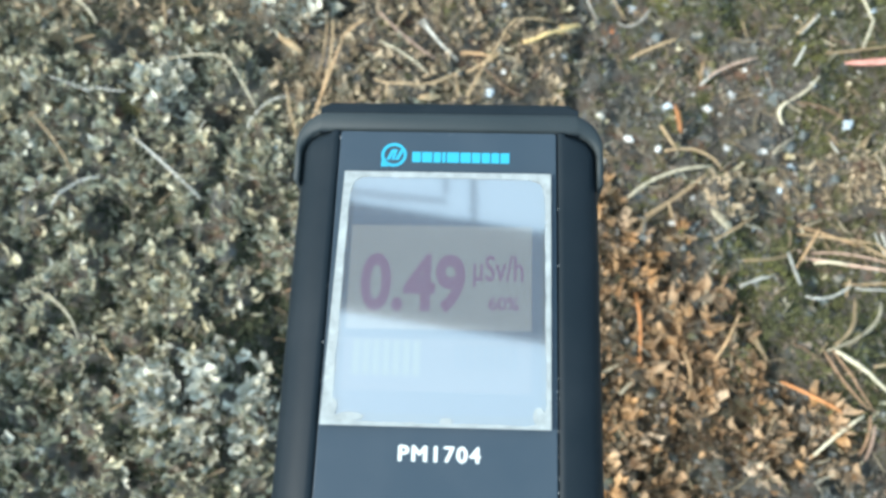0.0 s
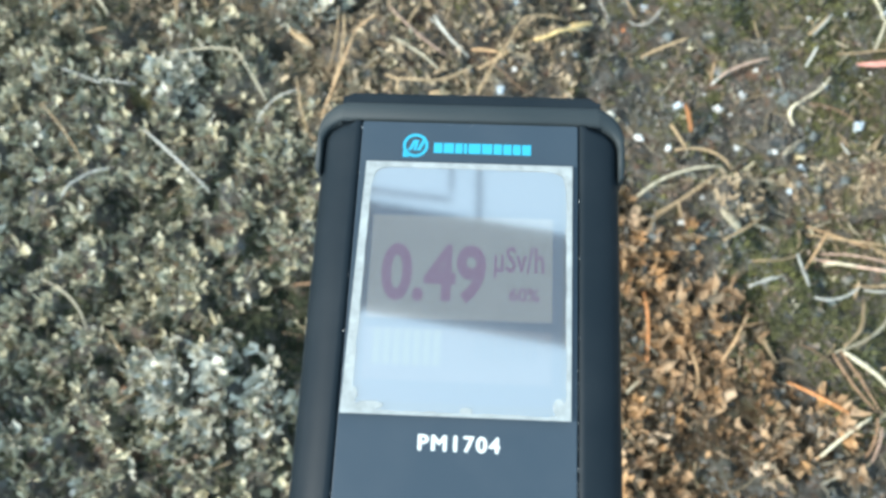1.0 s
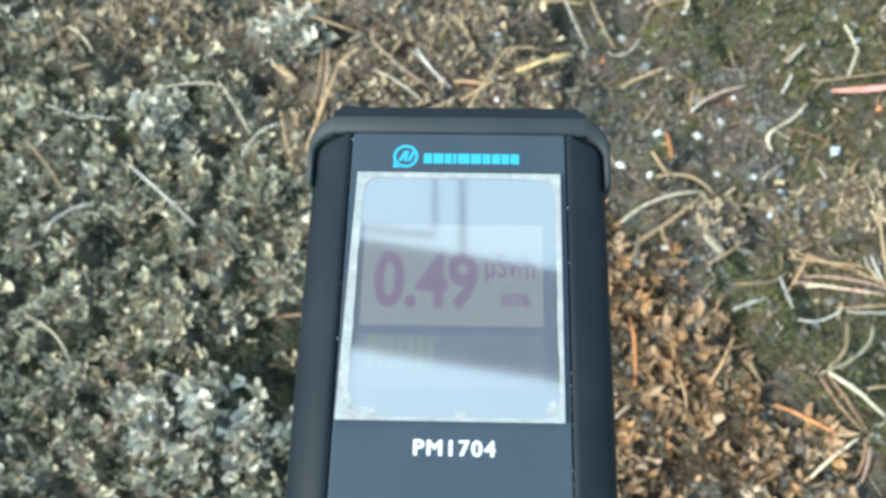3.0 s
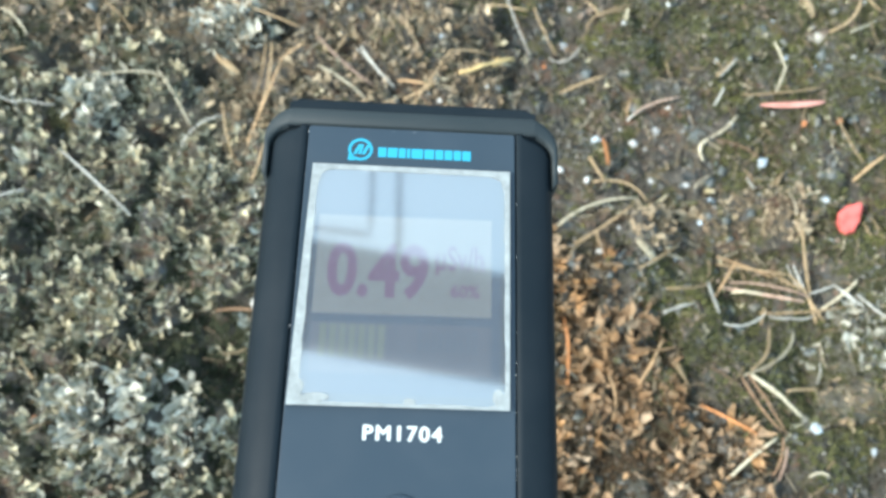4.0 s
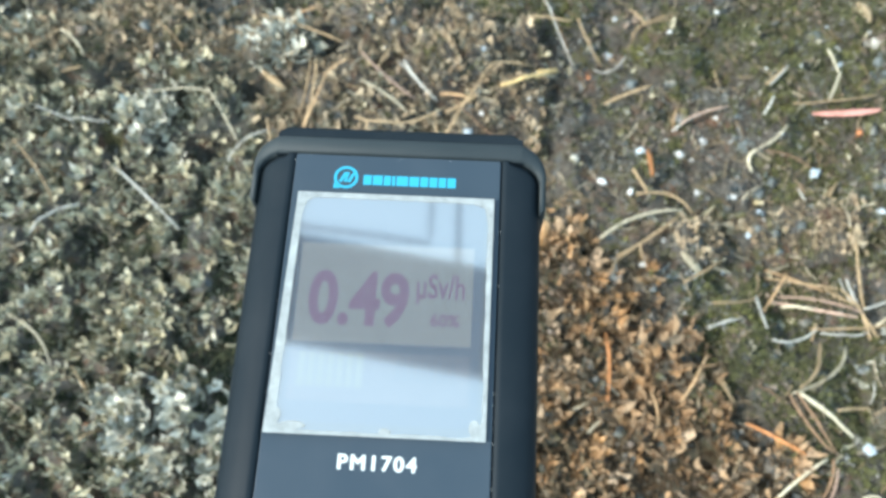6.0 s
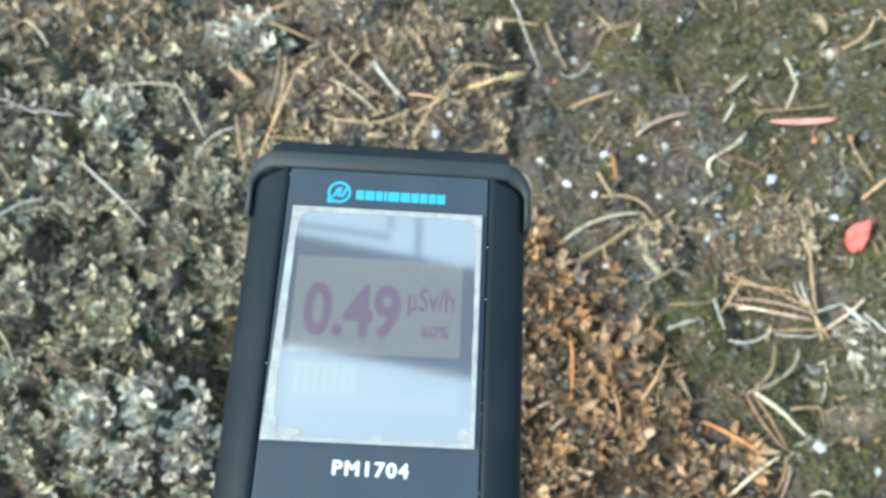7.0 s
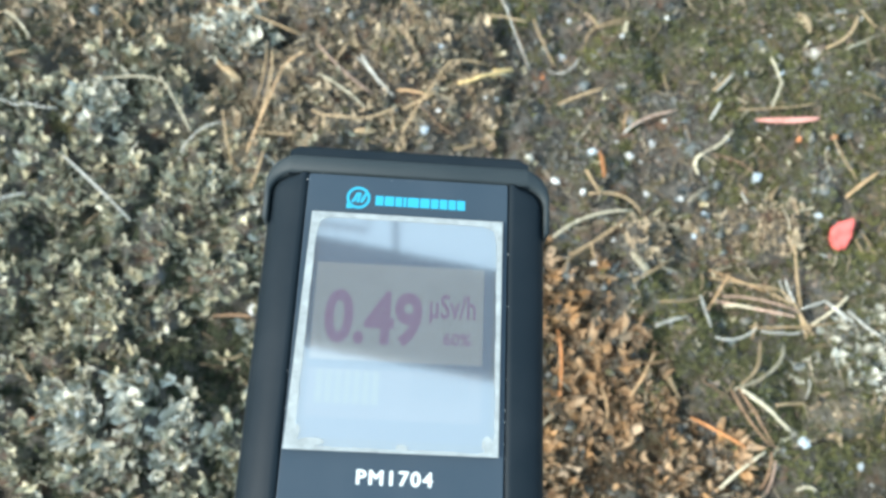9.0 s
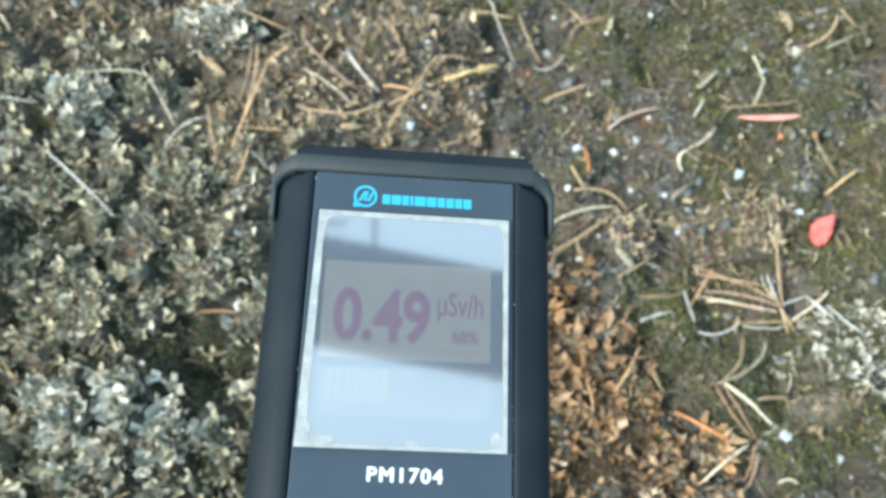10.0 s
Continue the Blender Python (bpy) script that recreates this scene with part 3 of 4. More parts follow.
def build_meter():
    meter = tagged(new("radiation_meter"), "black handheld radiation meter with a mirror-like display window", "radiation meter")
    meter.matrix_world = pose(-0.0158, -0.1783, 0.3931, -0.11, 2.83, -1.59)
    # the case: flanks fall away from the two grooves
    half = [(-31.0, -23), (-31.3, -10), (-31.1, -6.5), (-30.3, -3.9), (-28.6, -2.0), (-26.0, -0.75), (-23.7, -0.12), (-22.42, -0.02), (-22.32, -1.3), (0, -1.3)]
    section = half + [(-x, z) for x, z in reversed(half[:-1])]
    section += [(28.0, -26), (-28.0, -26)]
    rings = []
    for y, inset, drop in ((-76, 6, 3), (-74.6, 3, 1.4), (-71, 0.8, 0.3), (-66, 0, 0), (-20, 0, 0), (20, 0, 0), (45.9, 0, 0), (47.2, 0.2, 0.0), (48.2, 0.68, 0.0), (49.0, 1.36, 0.0), (49.6, 2.2, 0.05), (50.1, 3.6, 0.2)):
        k = (31.3 - inset) / 31.3
        rings.append([((x * k if abs(x) > 24 else x), y, min(z, -drop) if z > -20 else z + drop) for x, z in section])
    part("case", loft(rings), M_CASE, meter, "satin black plastic case", True)
    part("front_panel", slab(outline(-22.05, -73, 22.05, 49.75, (3, 3, 0.6, 0.6)), -1.6, 0.05, 0.2), M_PANEL, meter, "dark slate front panel")
    # the rubber bumper round the upper end
    def arch(hw, top, r, foot, n=10):
        pts = [(-hw, foot)]
        for i in range(n + 1):
            a = radians(180 - 90 * i / n)
            pts.append((-hw + r + r * math.cos(a), top - r + r * math.sin(a)))
        pts += [(-x, y) for x, y in reversed(pts)]
        return pts
    inner, outer = arch(30.6, 50.15, 4.3, 39, 14), arch(32.1, 54.8, 6.2, 40.5, 14)
    skin = []
    for p, q in zip(inner, outer):
        lean = lambda k, z: (p[0] + (q[0] - p[0]) * k, p[1] + (q[1] - p[1]) * k, z)
        deep = -0.1 if abs(p[0]) < 25.5 else -0.1 - 2.9 * (abs(p[0]) - 25.5) / 5.1
        skin.append([lean(0, -24), lean(0, deep), lean(0.12, deep + 0.55), lean(0.5, deep + 0.75), lean(0.82, deep + 0.3), lean(0.97, deep - 0.9), lean(1, deep - 2.5), lean(1, -24)])
    part("bumper", loft(skin), M_RUBBER, meter, "matt rubber bumper round the upper end", True)
    part("end_cap", loft([[(-26.8, 50, z), (26.8, 50, z), (26.8, 55.5, z), (24.8, y1, z), (-24.8, y1, z), (-26.8, 55.5, z)] for z, y1 in ((-24, 57.4), (-4, 57.4), (-1.6, 57.0), (-0.9, 56.0))]), M_CASE, meter, "black end cap")
    ring = [(3.6 * math.cos(a), 3.6 * math.sin(a)) for a in [2 * math.pi * i / 32 for i in range(32)]]
    part("button", slab([(x * 1.25 + 0.6, y * 1.25 - 30.2) for x, y in ring], -0.5, 0.55, 0.4), M_PANEL, meter, "round push button", True)

    # print on the panel: a round emblem, a row of blocks for the maker's mark, the model marking
    circle = lambda r, n=40: [(-10.85 + r * math.cos(2 * math.pi * i / n), 44.5 + r * math.sin(2 * math.pi * i / n)) for i in range(n)]
    o, i_ = circle(2.6), circle(2.0)
    emblem = part("emblem", loft([[(x, y, 0.06) for x, y in i_], [(x, y, 0.06) for x, y in o], [(x, y, 0.12) for x, y in o], [(x, y, 0.12) for x, y in i_], [(x, y, 0.06) for x, y in i_]], False), M_BLUE, meter, "sky-blue round emblem")
    for x0, x1, w in ((-12.4, -11.3, 0.75), (-11.3, -10.7, 0.6), (-10.6, -9.5, 0.75)):
        part("emblem_stroke", slab([(x0, 43.4), (x0 + w, 43.4), (x1 + w * 0.9, 45.7), (x1, 45.7)], 0.06, 0.12), M_BLUE, emblem)
    part("emblem_foot", slab([(-13.4, 41.9), (-12.0, 41.9), (-12.0, 42.6), (-13.3, 43.3)], 0.06, 0.12), M_BLUE, emblem)
    at = -7.1
    for w in (1.75, 2.1, 1.5, 0.7, 2.5, 2.1, 1.7, 1.7, 1.6, 1.8):
        part("brand_block", slab([(at, 42.95), (at + w, 42.95), (at + w, 45.2), (at, 45.2)], 0.06, 0.12), M_BLUE, meter, "sky-blue block of the maker's mark")
        at += w + 0.25
    lettering("model_marking", "PM1704", -6.8, -16.1, 8.0, -13.3, 0.06, M_WHITE, meter, 0.0, "white model marking", 1.2, 0.16)

    # the display under its window
    part("display_backing", slab(outline(-19.7, -7.6, 19.2, 39.6, (2, 2, 2, 2)), 0.06, 0.12), M_INK, meter, "navy display backing")
    display = part("display", slab([(-18.3, 8.3), (17.2, 8.5), (17.2, 29.4), (-18.3, 29.2)], 0.1, 0.2), M_LCD, meter, "grey liquid-crystal display")
    lettering("reading", "0.49", -15.9, 11.6, 4.4, 23.4, 0.22, M_PURPLE, display, 0.03, "purple display digits")
    lettering("unit", "\u00b5Sv/h", 5.9, 16.9, 15.6, 23.4, 0.22, M_PURPLE, display, 0.012, "purple unit")
    lettering("percentage", "60%", 9.0, 12.4, 14.8, 15.1, 0.22, M_PURPLE, display, 0.02, "purple percentage")
    scale = part("bar_scale", slab([(-18.3, -3.5), (17.2, -3.4), (17.2, 6.6), (-18.3, 6.5)], 0.1, 0.18), M_DIM, meter, "grey bar scale display")
    for k in range(7):
        x0 = -16.5 + k * 1.9
        part("bar_segment", slab([(x0, -0.6), (x0 + 1.35, -0.6), (x0 + 1.35, 6.2), (x0, 6.2)], 0.2, 0.26), M_BAR, scale)
    for k in range(9):
        x0 = 3.0 + k * 1.35
        part("bar_segment", slab([(x0, 1.0), (x0 + 0.45, 1.0), (x0 + 0.45, 5.6), (x0, 5.6)], 0.2, 0.26), M_INK, scale)
    part("window", sheet([(-21.5, -9.9), (20.7, -9.7), (20.8, 40.3), (-20.4, 40.3)], 0.8), M_WINDOW, meter, "reflecting display window")
    # the film's rim: wider at one flank, its inner edge slightly wavy
    def spread(pts, corners):
        (ax, ay), (bx, by), (cx, cy), (dx, dy) = corners
        return [((ax * (1 - u) + bx * u) * (1 - v) + (dx * (1 - u) + cx * u) * v, (ay * (1 - u) + by * u) * (1 - v) + (dy * (1 - u) + cy * u) * v) for u, v in pts]
    steps, edge, wave = 24, [], random.Random(5)
    for k in range(4 * steps):
        i, q = k % steps, (k % steps) / steps
        edge.append(((q, 0), (1, q), (1 - q, 1), (0, 1 - q))[k // steps])
    hull = spread(edge, ((-21.7, -10.1), (20.85, -9.85), (20.9, 40.45), (-20.5, 40.45)))
    soft = [(u + (0.022 if u < 0.5 else -0.022) * max(0, 1 - min(u, 1 - u) / 0.06) * max(0, 1 - min(v, 1 - v) / 0.06),
             v + (0.02 if v < 0.5 else -0.02) * max(0, 1 - min(u, 1 - u) / 0.06) * max(0, 1 - min(v, 1 - v) / 0.06)) for u, v in edge]
    film = [(x + wave.uniform(-0.12, 0.12), y + wave.uniform(-0.1, 0.1)) for x, y in spread(soft, ((-19.7, -9.25), (19.95, -9.2), (19.75, 39.1), (-19.1, 39.3)))]
    part("film_edge", loft([[(x, y, 0.82) for x, y in film], [(x, y, 0.82) for x, y in hull], [(x, y, 0.9) for x, y in hull], [(x, y, 0.9) for x, y in film], [(x, y, 0.82) for x, y in film]], False), M_FILM, meter, "milky rim of a protective film")
    for cx, cy, rx, ry in ((-16.2, -8.4, 2.6, 0.8), (1.6, -8.8, 1.2, 0.6), (18.6, -7.4, 1.1, 1.6), (-19.4, -6.5, 0.8, 1.4)):
        part("film_bubble", slab([(cx + rx * math.cos(a), cy + ry * math.sin(a)) for a in [2 * math.pi * k / 18 for k in range(18)]], 0.8, 0.94), M_FILM, meter)
    # pale dust caught in the grooves and on the panel
    rnd = random.Random(8)
    bm = bmesh.new()
    for _ in range(44):
        side = rnd.choice((-1, 1, 1))
        x, y = (side * 22.2 + rnd.uniform(-0.15, 0.15), rnd.uniform(-60, 49)) if rnd.random() < 0.8 else (rnd.uniform(-20, 20), rnd.uniform(48.6, 49.8))
        size = rnd.uniform(0.04, 0.10)
        bmesh.ops.create_icosphere(bm, subdivisions=1, radius=size * MM, matrix=Matrix.Translation((x * MM, y * MM, 0.02 * MM)) @ Matrix.Diagonal((1, rnd.uniform(0.8, 2.5), 0.5, 1)))
    tagged(part("dust", bm, M_CHIP["grey"], meter, "pale dust specks in the grooves"), kind="stuff")
    return meter


build_meter()


def build_stand():
    """What holds the meter up, under its lower end."""
    stand = tagged(new("meter_stand"), "thin grey steel stake in the soil under the meter", "stand")
    x, y = -0.016, -0.24
    stand.matrix_world = Matrix.Translation((x, y, 0))
    z0, z1 = low(x, y) - 0.02, 0.3931 - 0.0262
    round_ = lambda r, z: [(r * math.cos(2 * math.pi * i / 16) / MM, r * math.sin(2 * math.pi * i / 16) / MM, z / MM) for i in range(16)]
    part("rod", loft([round_(0.0005, z0 - 0.05), round_(0.003, z0), round_(0.003, z1 - 0.006)]), M_STEEL, stand, smooth=True)
    part("rest_plate", loft([round_(0.006, z1 - 0.008), round_(0.012, z1 - 0.002), round_(0.012, z1 + 0.001)]), M_STEEL, stand)
    return stand


build_stand()


# ---- unseen overhead frame, added to give the dark band mirrored in the window ----
def beam_bm(lx, ly, lz, bevel=0.006):
    bm = bmesh.new()
    bmesh.ops.create_cube(bm, size=1, matrix=Matrix.Diagonal((lx, ly, lz, 1)))
    bmesh.ops.bevel(bm, geom=bm.edges[:], offset=bevel, segments=2, affect="EDGES")
    return bm


def build_frame():
    frame_ = tagged(new("reflection_frame"), "unseen dark timber frame added overhead as the mirrored dark band", "timber frame")
    frame_.matrix_world = pose(0, 0.505, 0, 0, 0, -9)
    b = part("crossbeam", beam_bm(4.2, 0.315, 0.10), M_TIMBER, frame_)
    b.location = (0, 0, 2.65)
    for sx in (-1, 1):
        p = part("post", beam_bm(0.12, 0.12, 2.75), M_TIMBER, frame_)
        p.location = (sx * 1.95, 0, 2.60 - 1.375)
    # rails invented for the faint thin lines in the reflection
    for x, y, length, width, turn in ((-0.015, 0.70, 1.2, 0.016, 9), (-0.115, 0.776, 1.03, 0.013, 9), (-0.284, 0.229, 0.51, 0.012, 93)):
        r = part("rail", beam_bm(width, length, 0.02, 0.003), M_STEEL, frame_)
        r.matrix_basis = pose(x, y, 2.711, 0, 0, turn)
    return frame_


build_frame()

# ---- needles, straws, chips ----
LABELS = {
    "tan": "dry tan pine needle on the soil", "cream": "bleached cream straw on the soil", "grey": "weathered grey pine needle on soil", "orange": "orange-tan dry pine needle on soil",
    "yellow": "bright yellow split straw", "brown": "dark brown broken pine needle", "pink": "pinkish-brown dry pine needle", "rust": "rust-red broken pine needle piece"}


def needle(x0, y0, xm, ym, x1, y1, width, kind):
    """A thin bent stalk from one place to another by way of a third."""
    n, sides = 8, 6
    bx, by = 2 * xm - (x0 + x1) / 2, 2 * ym - (y0 + y1) / 2
    pts = []
    lift = random.uniform(0.0045, 0.008)
    for i in range(n + 1):
        s = i / n
        px = (1 - s) ** 2 * x0 + 2 * s * (1 - s) * bx + s * s * x1
        py = (1 - s) ** 2 * y0 + 2 * s * (1 - s) * by + s * s * y1
        pts.append([px, py, low(px, py)])
    z = np.array([p[2] for p in pts])
    line = np.linspace(z[0], z[-1], n + 1)
    line = line + max(0, float((z - line).max()) * 0.7)
    for i, p in enumerate(pts):
        p[2] = max(line[i], z[i]) + lift
    org = Vector(pts[n // 2])
    bm = bmesh.new()
    rings = []
    for i, p in enumerate(pts):
        a, b = Vector(pts[max(i - 1, 0)]), Vector(pts[min(i + 1, n)])
        d = (b - a).normalized()
        e = d.cross(Vector((0, 0, 1))).normalized()
        u = e.cross(d)
        s = i / n
        w = width / 2 * (0.55 + 0.45 * math.sin(math.pi * min(1, 0.12 + s * 0.85))) * random.uniform(0.88, 1.12)
        rings.append([bm.verts.new(Vector(p) - org + e * w * math.cos(t) + u * w * 0.6 * math.sin(t)) for t in [2 * math.pi * k / sides for k in range(sides)]])
    for a, b in zip(rings, rings[1:]):
        for k in range(sides):
            bm.faces.new((a[k], a[(k + 1) % sides], b[(k + 1) % sides], b[k])).smooth = True
    bm.faces.new(list(reversed(rings[0])))
    bm.faces.new(rings[-1])
    bmesh.ops.recalc_face_normals(bm, faces=bm.faces)
    name = "dry_straw" if kind in ("cream", "yellow") else "pine_needle"
    ob = part(name, bm, M_PIECE[kind], None)
    ob.location = org
    return tagged(ob, LABELS[kind], "straw" if name == "dry_straw" else "pine needle", "dry needles and straws on the ground")


def lump(r, flat, seed, detail=1):
    bm = bmesh.new()
    bmesh.ops.create_icosphere(bm, subdivisions=detail, radius=r)
    rnd = random.Random(seed)
    k = Vector((rnd.uniform(0.7, 1.25), rnd.uniform(0.65, 1.0), flat))
    for v in bm.verts:
        v.co = Vector((v.co.x * k.x, v.co.y * k.y, v.co.z * k.z)) * rnd.uniform(0.6, 1.2)
    bmesh.ops.rotate(bm, verts=bm.verts, matrix=Matrix.Rotation(rnd.uniform(0, 6.3), 3, "Z"))
    return bm


CHIP_LABELS = {"white": "small white stone chip on dark soil", "bluish": "small bluish-white stone chip on soil", "grey": "small grey stone chip on soil", "orange": "small bright orange plant fragment"}
chip_count = [0]


def chip(x, y, r, kind):
    chip_count[0] += 1
    r *= 0.85
    ob = part("plant_fragment" if kind == "orange" else "stone_chip", lump(r, 0.6, chip_count[0], 2), M_CHIP[kind], None)
    ob.location = (x, y, low(x, y) + r * 0.45)
    return tagged(ob, CHIP_LABELS[kind], "plant fragment" if kind == "orange" else "stone chip", "chips on the ground")


needle(-0.2539, 0.1169, -0.2274, 0.1199, -0.2074, 0.1149, 0.0016, "cream")
needle(-0.2107, 0.1181, -0.1982, 0.0996, -0.1870, 0.0791, 0.0016, "cream")
needle(-0.1956, 0.0590, -0.1858, 0.0791, -0.1652, 0.0874, 0.0013, "grey")
needle(-0.1613, 0.0893, -0.1589, 0.0726, -0.1539, 0.0536, 0.0013, "tan")
needle(-0.1424, 0.0585, -0.1340, 0.0885, -0.1225, 0.1258, 0.0019, "orange")
needle(-0.1233, 0.1258, -0.1148, 0.1354, -0.1069, 0.1412, 0.0019, "orange")
needle(-0.1322, 0.1449, -0.1321, 0.1163, -0.1393, 0.0794, 0.0013, "tan")
needle(-0.1418, 0.0376, -0.1348, 0.0485, -0.1303, 0.0572, 0.0016, "tan")
needle(-0.1294, 0.0559, -0.1245, 0.0538, -0.1190, 0.0494, 0.0016, "grey")
needle(-0.2754, 0.0585, -0.2502, 0.0369, -0.2209, 0.0096, 0.0019, "grey")
needle(-0.1713, 0.1817, -0.1426, 0.1694, -0.1097, 0.1523, 0.0016, "tan")
needle(-0.2560, 0.1761, -0.2465, 0.1687, -0.2380, 0.1589, 0.0016, "tan")
needle(-0.3343, 0.1731, -0.3193, 0.1608, -0.3084, 0.1462, 0.0016, "cream")
needle(-0.3211, 0.1011, -0.3041, 0.0975, -0.2830, 0.0931, 0.0009, "grey")
needle(-0.1411, 0.0763, -0.1270, 0.0768, -0.1068, 0.0756, 0.0013, "tan")
needle(-0.2634, 0.1686, -0.2607, 0.1587, -0.2590, 0.1441, 0.0019, "tan")
needle(-0.3276, 0.1364, -0.3195, 0.1379, -0.3105, 0.1389, 0.0013, "tan")
needle(-0.1599, -0.0549, -0.1431, -0.0548, -0.1317, -0.0570, 0.0025, "brown")
needle(-0.2867, -0.0870, -0.2796, -0.0961, -0.2750, -0.1016, 0.0016, "tan")
needle(-0.2704, -0.1372, -0.2644, -0.1312, -0.2577, -0.1283, 0.0016, "tan")
needle(-0.1339, -0.0404, -0.1321, -0.0344, -0.1259, -0.0368, 0.0022, "cream")
needle(-0.0966, 0.1236, -0.0762, 0.1120, -0.0621, 0.0995, 0.0019, "cream")
needle(-0.0967, 0.1461, -0.0769, 0.1261, -0.0564, 0.1111, 0.0025, "pink")
needle(-0.0858, 0.1380, -0.0820, 0.1452, -0.0769, 0.1526, 0.0019, "tan")
needle(-0.0658, 0.1405, -0.0540, 0.1239, -0.0412, 0.1112, 0.0019, "grey")
needle(-0.0998, 0.0942, -0.0670, 0.0889, -0.0348, 0.1029, 0.0016, "tan")
needle(-0.0348, 0.1006, -0.0185, 0.1067, -0.0112, 0.1100, 0.0019, "tan")
needle(-0.0343, 0.0823, -0.0206, 0.1053, -0.0084, 0.1218, 0.0019, "tan")
needle(-0.0084, 0.1218, 0.0040, 0.1385, 0.0278, 0.1401, 0.0019, "tan")
needle(0.0061, 0.1181, 0.0206, 0.1257, 0.0331, 0.1339, 0.0031, "yellow")
needle(0.0310, 0.1315, 0.0416, 0.1402, 0.0488, 0.1451, 0.0038, "yellow")
needle(-0.0393, 0.1178, -0.0290, 0.1160, -0.0186, 0.1123, 0.0022, "orange")
needle(0.0295, 0.1795, 0.0444, 0.1791, 0.0593, 0.1777, 0.0019, "tan")
needle(0.0361, 0.1983, 0.0507, 0.1731, 0.0584, 0.1461, 0.0016, "brown")
needle(0.0636, 0.1807, 0.0697, 0.1698, 0.0816, 0.1487, 0.0019, "tan")
needle(0.0041, 0.0736, 0.0122, 0.0768, 0.0203, 0.0804, 0.0022, "tan")
needle(-0.0225, 0.1007, -0.0060, 0.0871, 0.0061, 0.0826, 0.0016, "brown")
needle(-0.0428, 0.0960, -0.0410, 0.0891, -0.0412, 0.0823, 0.0016, "tan")
needle(-0.0903, 0.0911, -0.0900, 0.0852, -0.0909, 0.0797, 0.0016, "tan")
needle(0.0824, 0.1153, 0.0992, 0.1225, 0.1173, 0.1283, 0.0022, "tan")
needle(0.0752, 0.1462, 0.0876, 0.1415, 0.0995, 0.1537, 0.0016, "grey")
needle(0.1049, 0.1937, 0.1110, 0.1871, 0.1148, 0.1786, 0.0016, "tan")
needle(0.1148, 0.1786, 0.1257, 0.1821, 0.1409, 0.1863, 0.0016, "tan")
needle(0.1318, 0.0971, 0.1333, 0.1063, 0.1358, 0.1133, 0.0016, "orange")
needle(0.1368, 0.0985, 0.1496, 0.1050, 0.1704, 0.1089, 0.0016, "pink")
needle(0.1955, 0.1207, 0.2033, 0.1279, 0.2113, 0.1365, 0.0022, "tan")
needle(0.2422, 0.1507, 0.2464, 0.1435, 0.2500, 0.1329, 0.0019, "cream")
needle(0.2510, 0.1339, 0.2451, 0.1210, 0.2391, 0.1093, 0.0019, "cream")
needle(0.2158, 0.1101, 0.2445, 0.1098, 0.2760, 0.1142, 0.0016, "tan")
needle(0.1840, 0.0592, 0.1822, 0.0698, 0.1897, 0.0761, 0.0025, "cream")
needle(0.1892, 0.0756, 0.2004, 0.0815, 0.2087, 0.0907, 0.0025, "cream")
needle(0.1934, 0.0725, 0.2111, 0.0691, 0.2241, 0.0603, 0.0016, "brown")
needle(0.2802, 0.0875, 0.2877, 0.0709, 0.2979, 0.0546, 0.0016, "tan")
needle(0.2868, 0.0402, 0.3005, 0.0511, 0.3132, 0.0600, 0.0022, "orange")
needle(0.2898, 0.1648, 0.3112, 0.1798, 0.3231, 0.2002, 0.0028, "tan")
needle(0.3017, 0.1599, 0.3160, 0.1699, 0.3343, 0.1825, 0.0019, "cream")
needle(0.3236, 0.2028, 0.3288, 0.1957, 0.3352, 0.1876, 0.0016, "tan")
needle(0.3056, 0.1191, 0.3150, 0.1182, 0.3261, 0.1183, 0.0016, "tan")
needle(0.1100, 0.0729, 0.1110, 0.0609, 0.1115, 0.0500, 0.0035, "rust")
needle(0.0979, 0.0564, 0.1053, 0.0456, 0.1089, 0.0391, 0.0019, "tan")
needle(0.1010, 0.0391, 0.1247, 0.0392, 0.1388, 0.0265, 0.0019, "tan")
needle(0.0740, 0.0052, 0.1001, 0.0220, 0.1318, 0.0277, 0.0028, "cream")
needle(0.0851, -0.0071, 0.1070, 0.0054, 0.1282, 0.0209, 0.0022, "tan")
needle(0.0818, -0.0213, 0.0836, -0.0140, 0.0843, -0.0071, 0.0016, "grey")
needle(0.1009, 0.0012, 0.1018, -0.0049, 0.1041, -0.0110, 0.0016, "tan")
needle(0.2135, 0.0550, 0.2168, 0.0497, 0.2199, 0.0420, 0.0013, "tan")
needle(0.2292, 0.0377, 0.2338, 0.0429, 0.2385, 0.0486, 0.0016, "tan")
needle(0.1279, -0.0270, 0.1439, -0.0169, 0.1582, -0.0067, 0.0022, "tan")
needle(0.1481, -0.0128, 0.1557, -0.0136, 0.1640, -0.0143, 0.0019, "cream")
needle(0.1458, -0.0407, 0.1707, -0.0366, 0.1850, -0.0267, 0.0019, "tan")
needle(0.1825, -0.0424, 0.1923, -0.0286, 0.2015, -0.0145, 0.0019, "orange")
needle(0.1775, -0.0326, 0.1789, -0.0483, 0.1798, -0.0579, 0.0022, "grey")
needle(0.1886, -0.0105, 0.2048, -0.0197, 0.2225, -0.0304, 0.0019, "orange")
needle(0.2207, -0.0292, 0.2309, -0.0383, 0.2359, -0.0433, 0.0019, "tan")
needle(0.1900, -0.0326, 0.2099, -0.0403, 0.2387, -0.0499, 0.0022, "pink")
needle(0.1940, -0.0306, 0.2180, -0.0356, 0.2409, -0.0480, 0.0019, "pink")
needle(0.1950, -0.0385, 0.2043, -0.0396, 0.2134, -0.0423, 0.0019, "cream")
needle(0.2431, 0.0041, 0.2423, -0.0243, 0.2441, -0.0440, 0.0022, "tan")
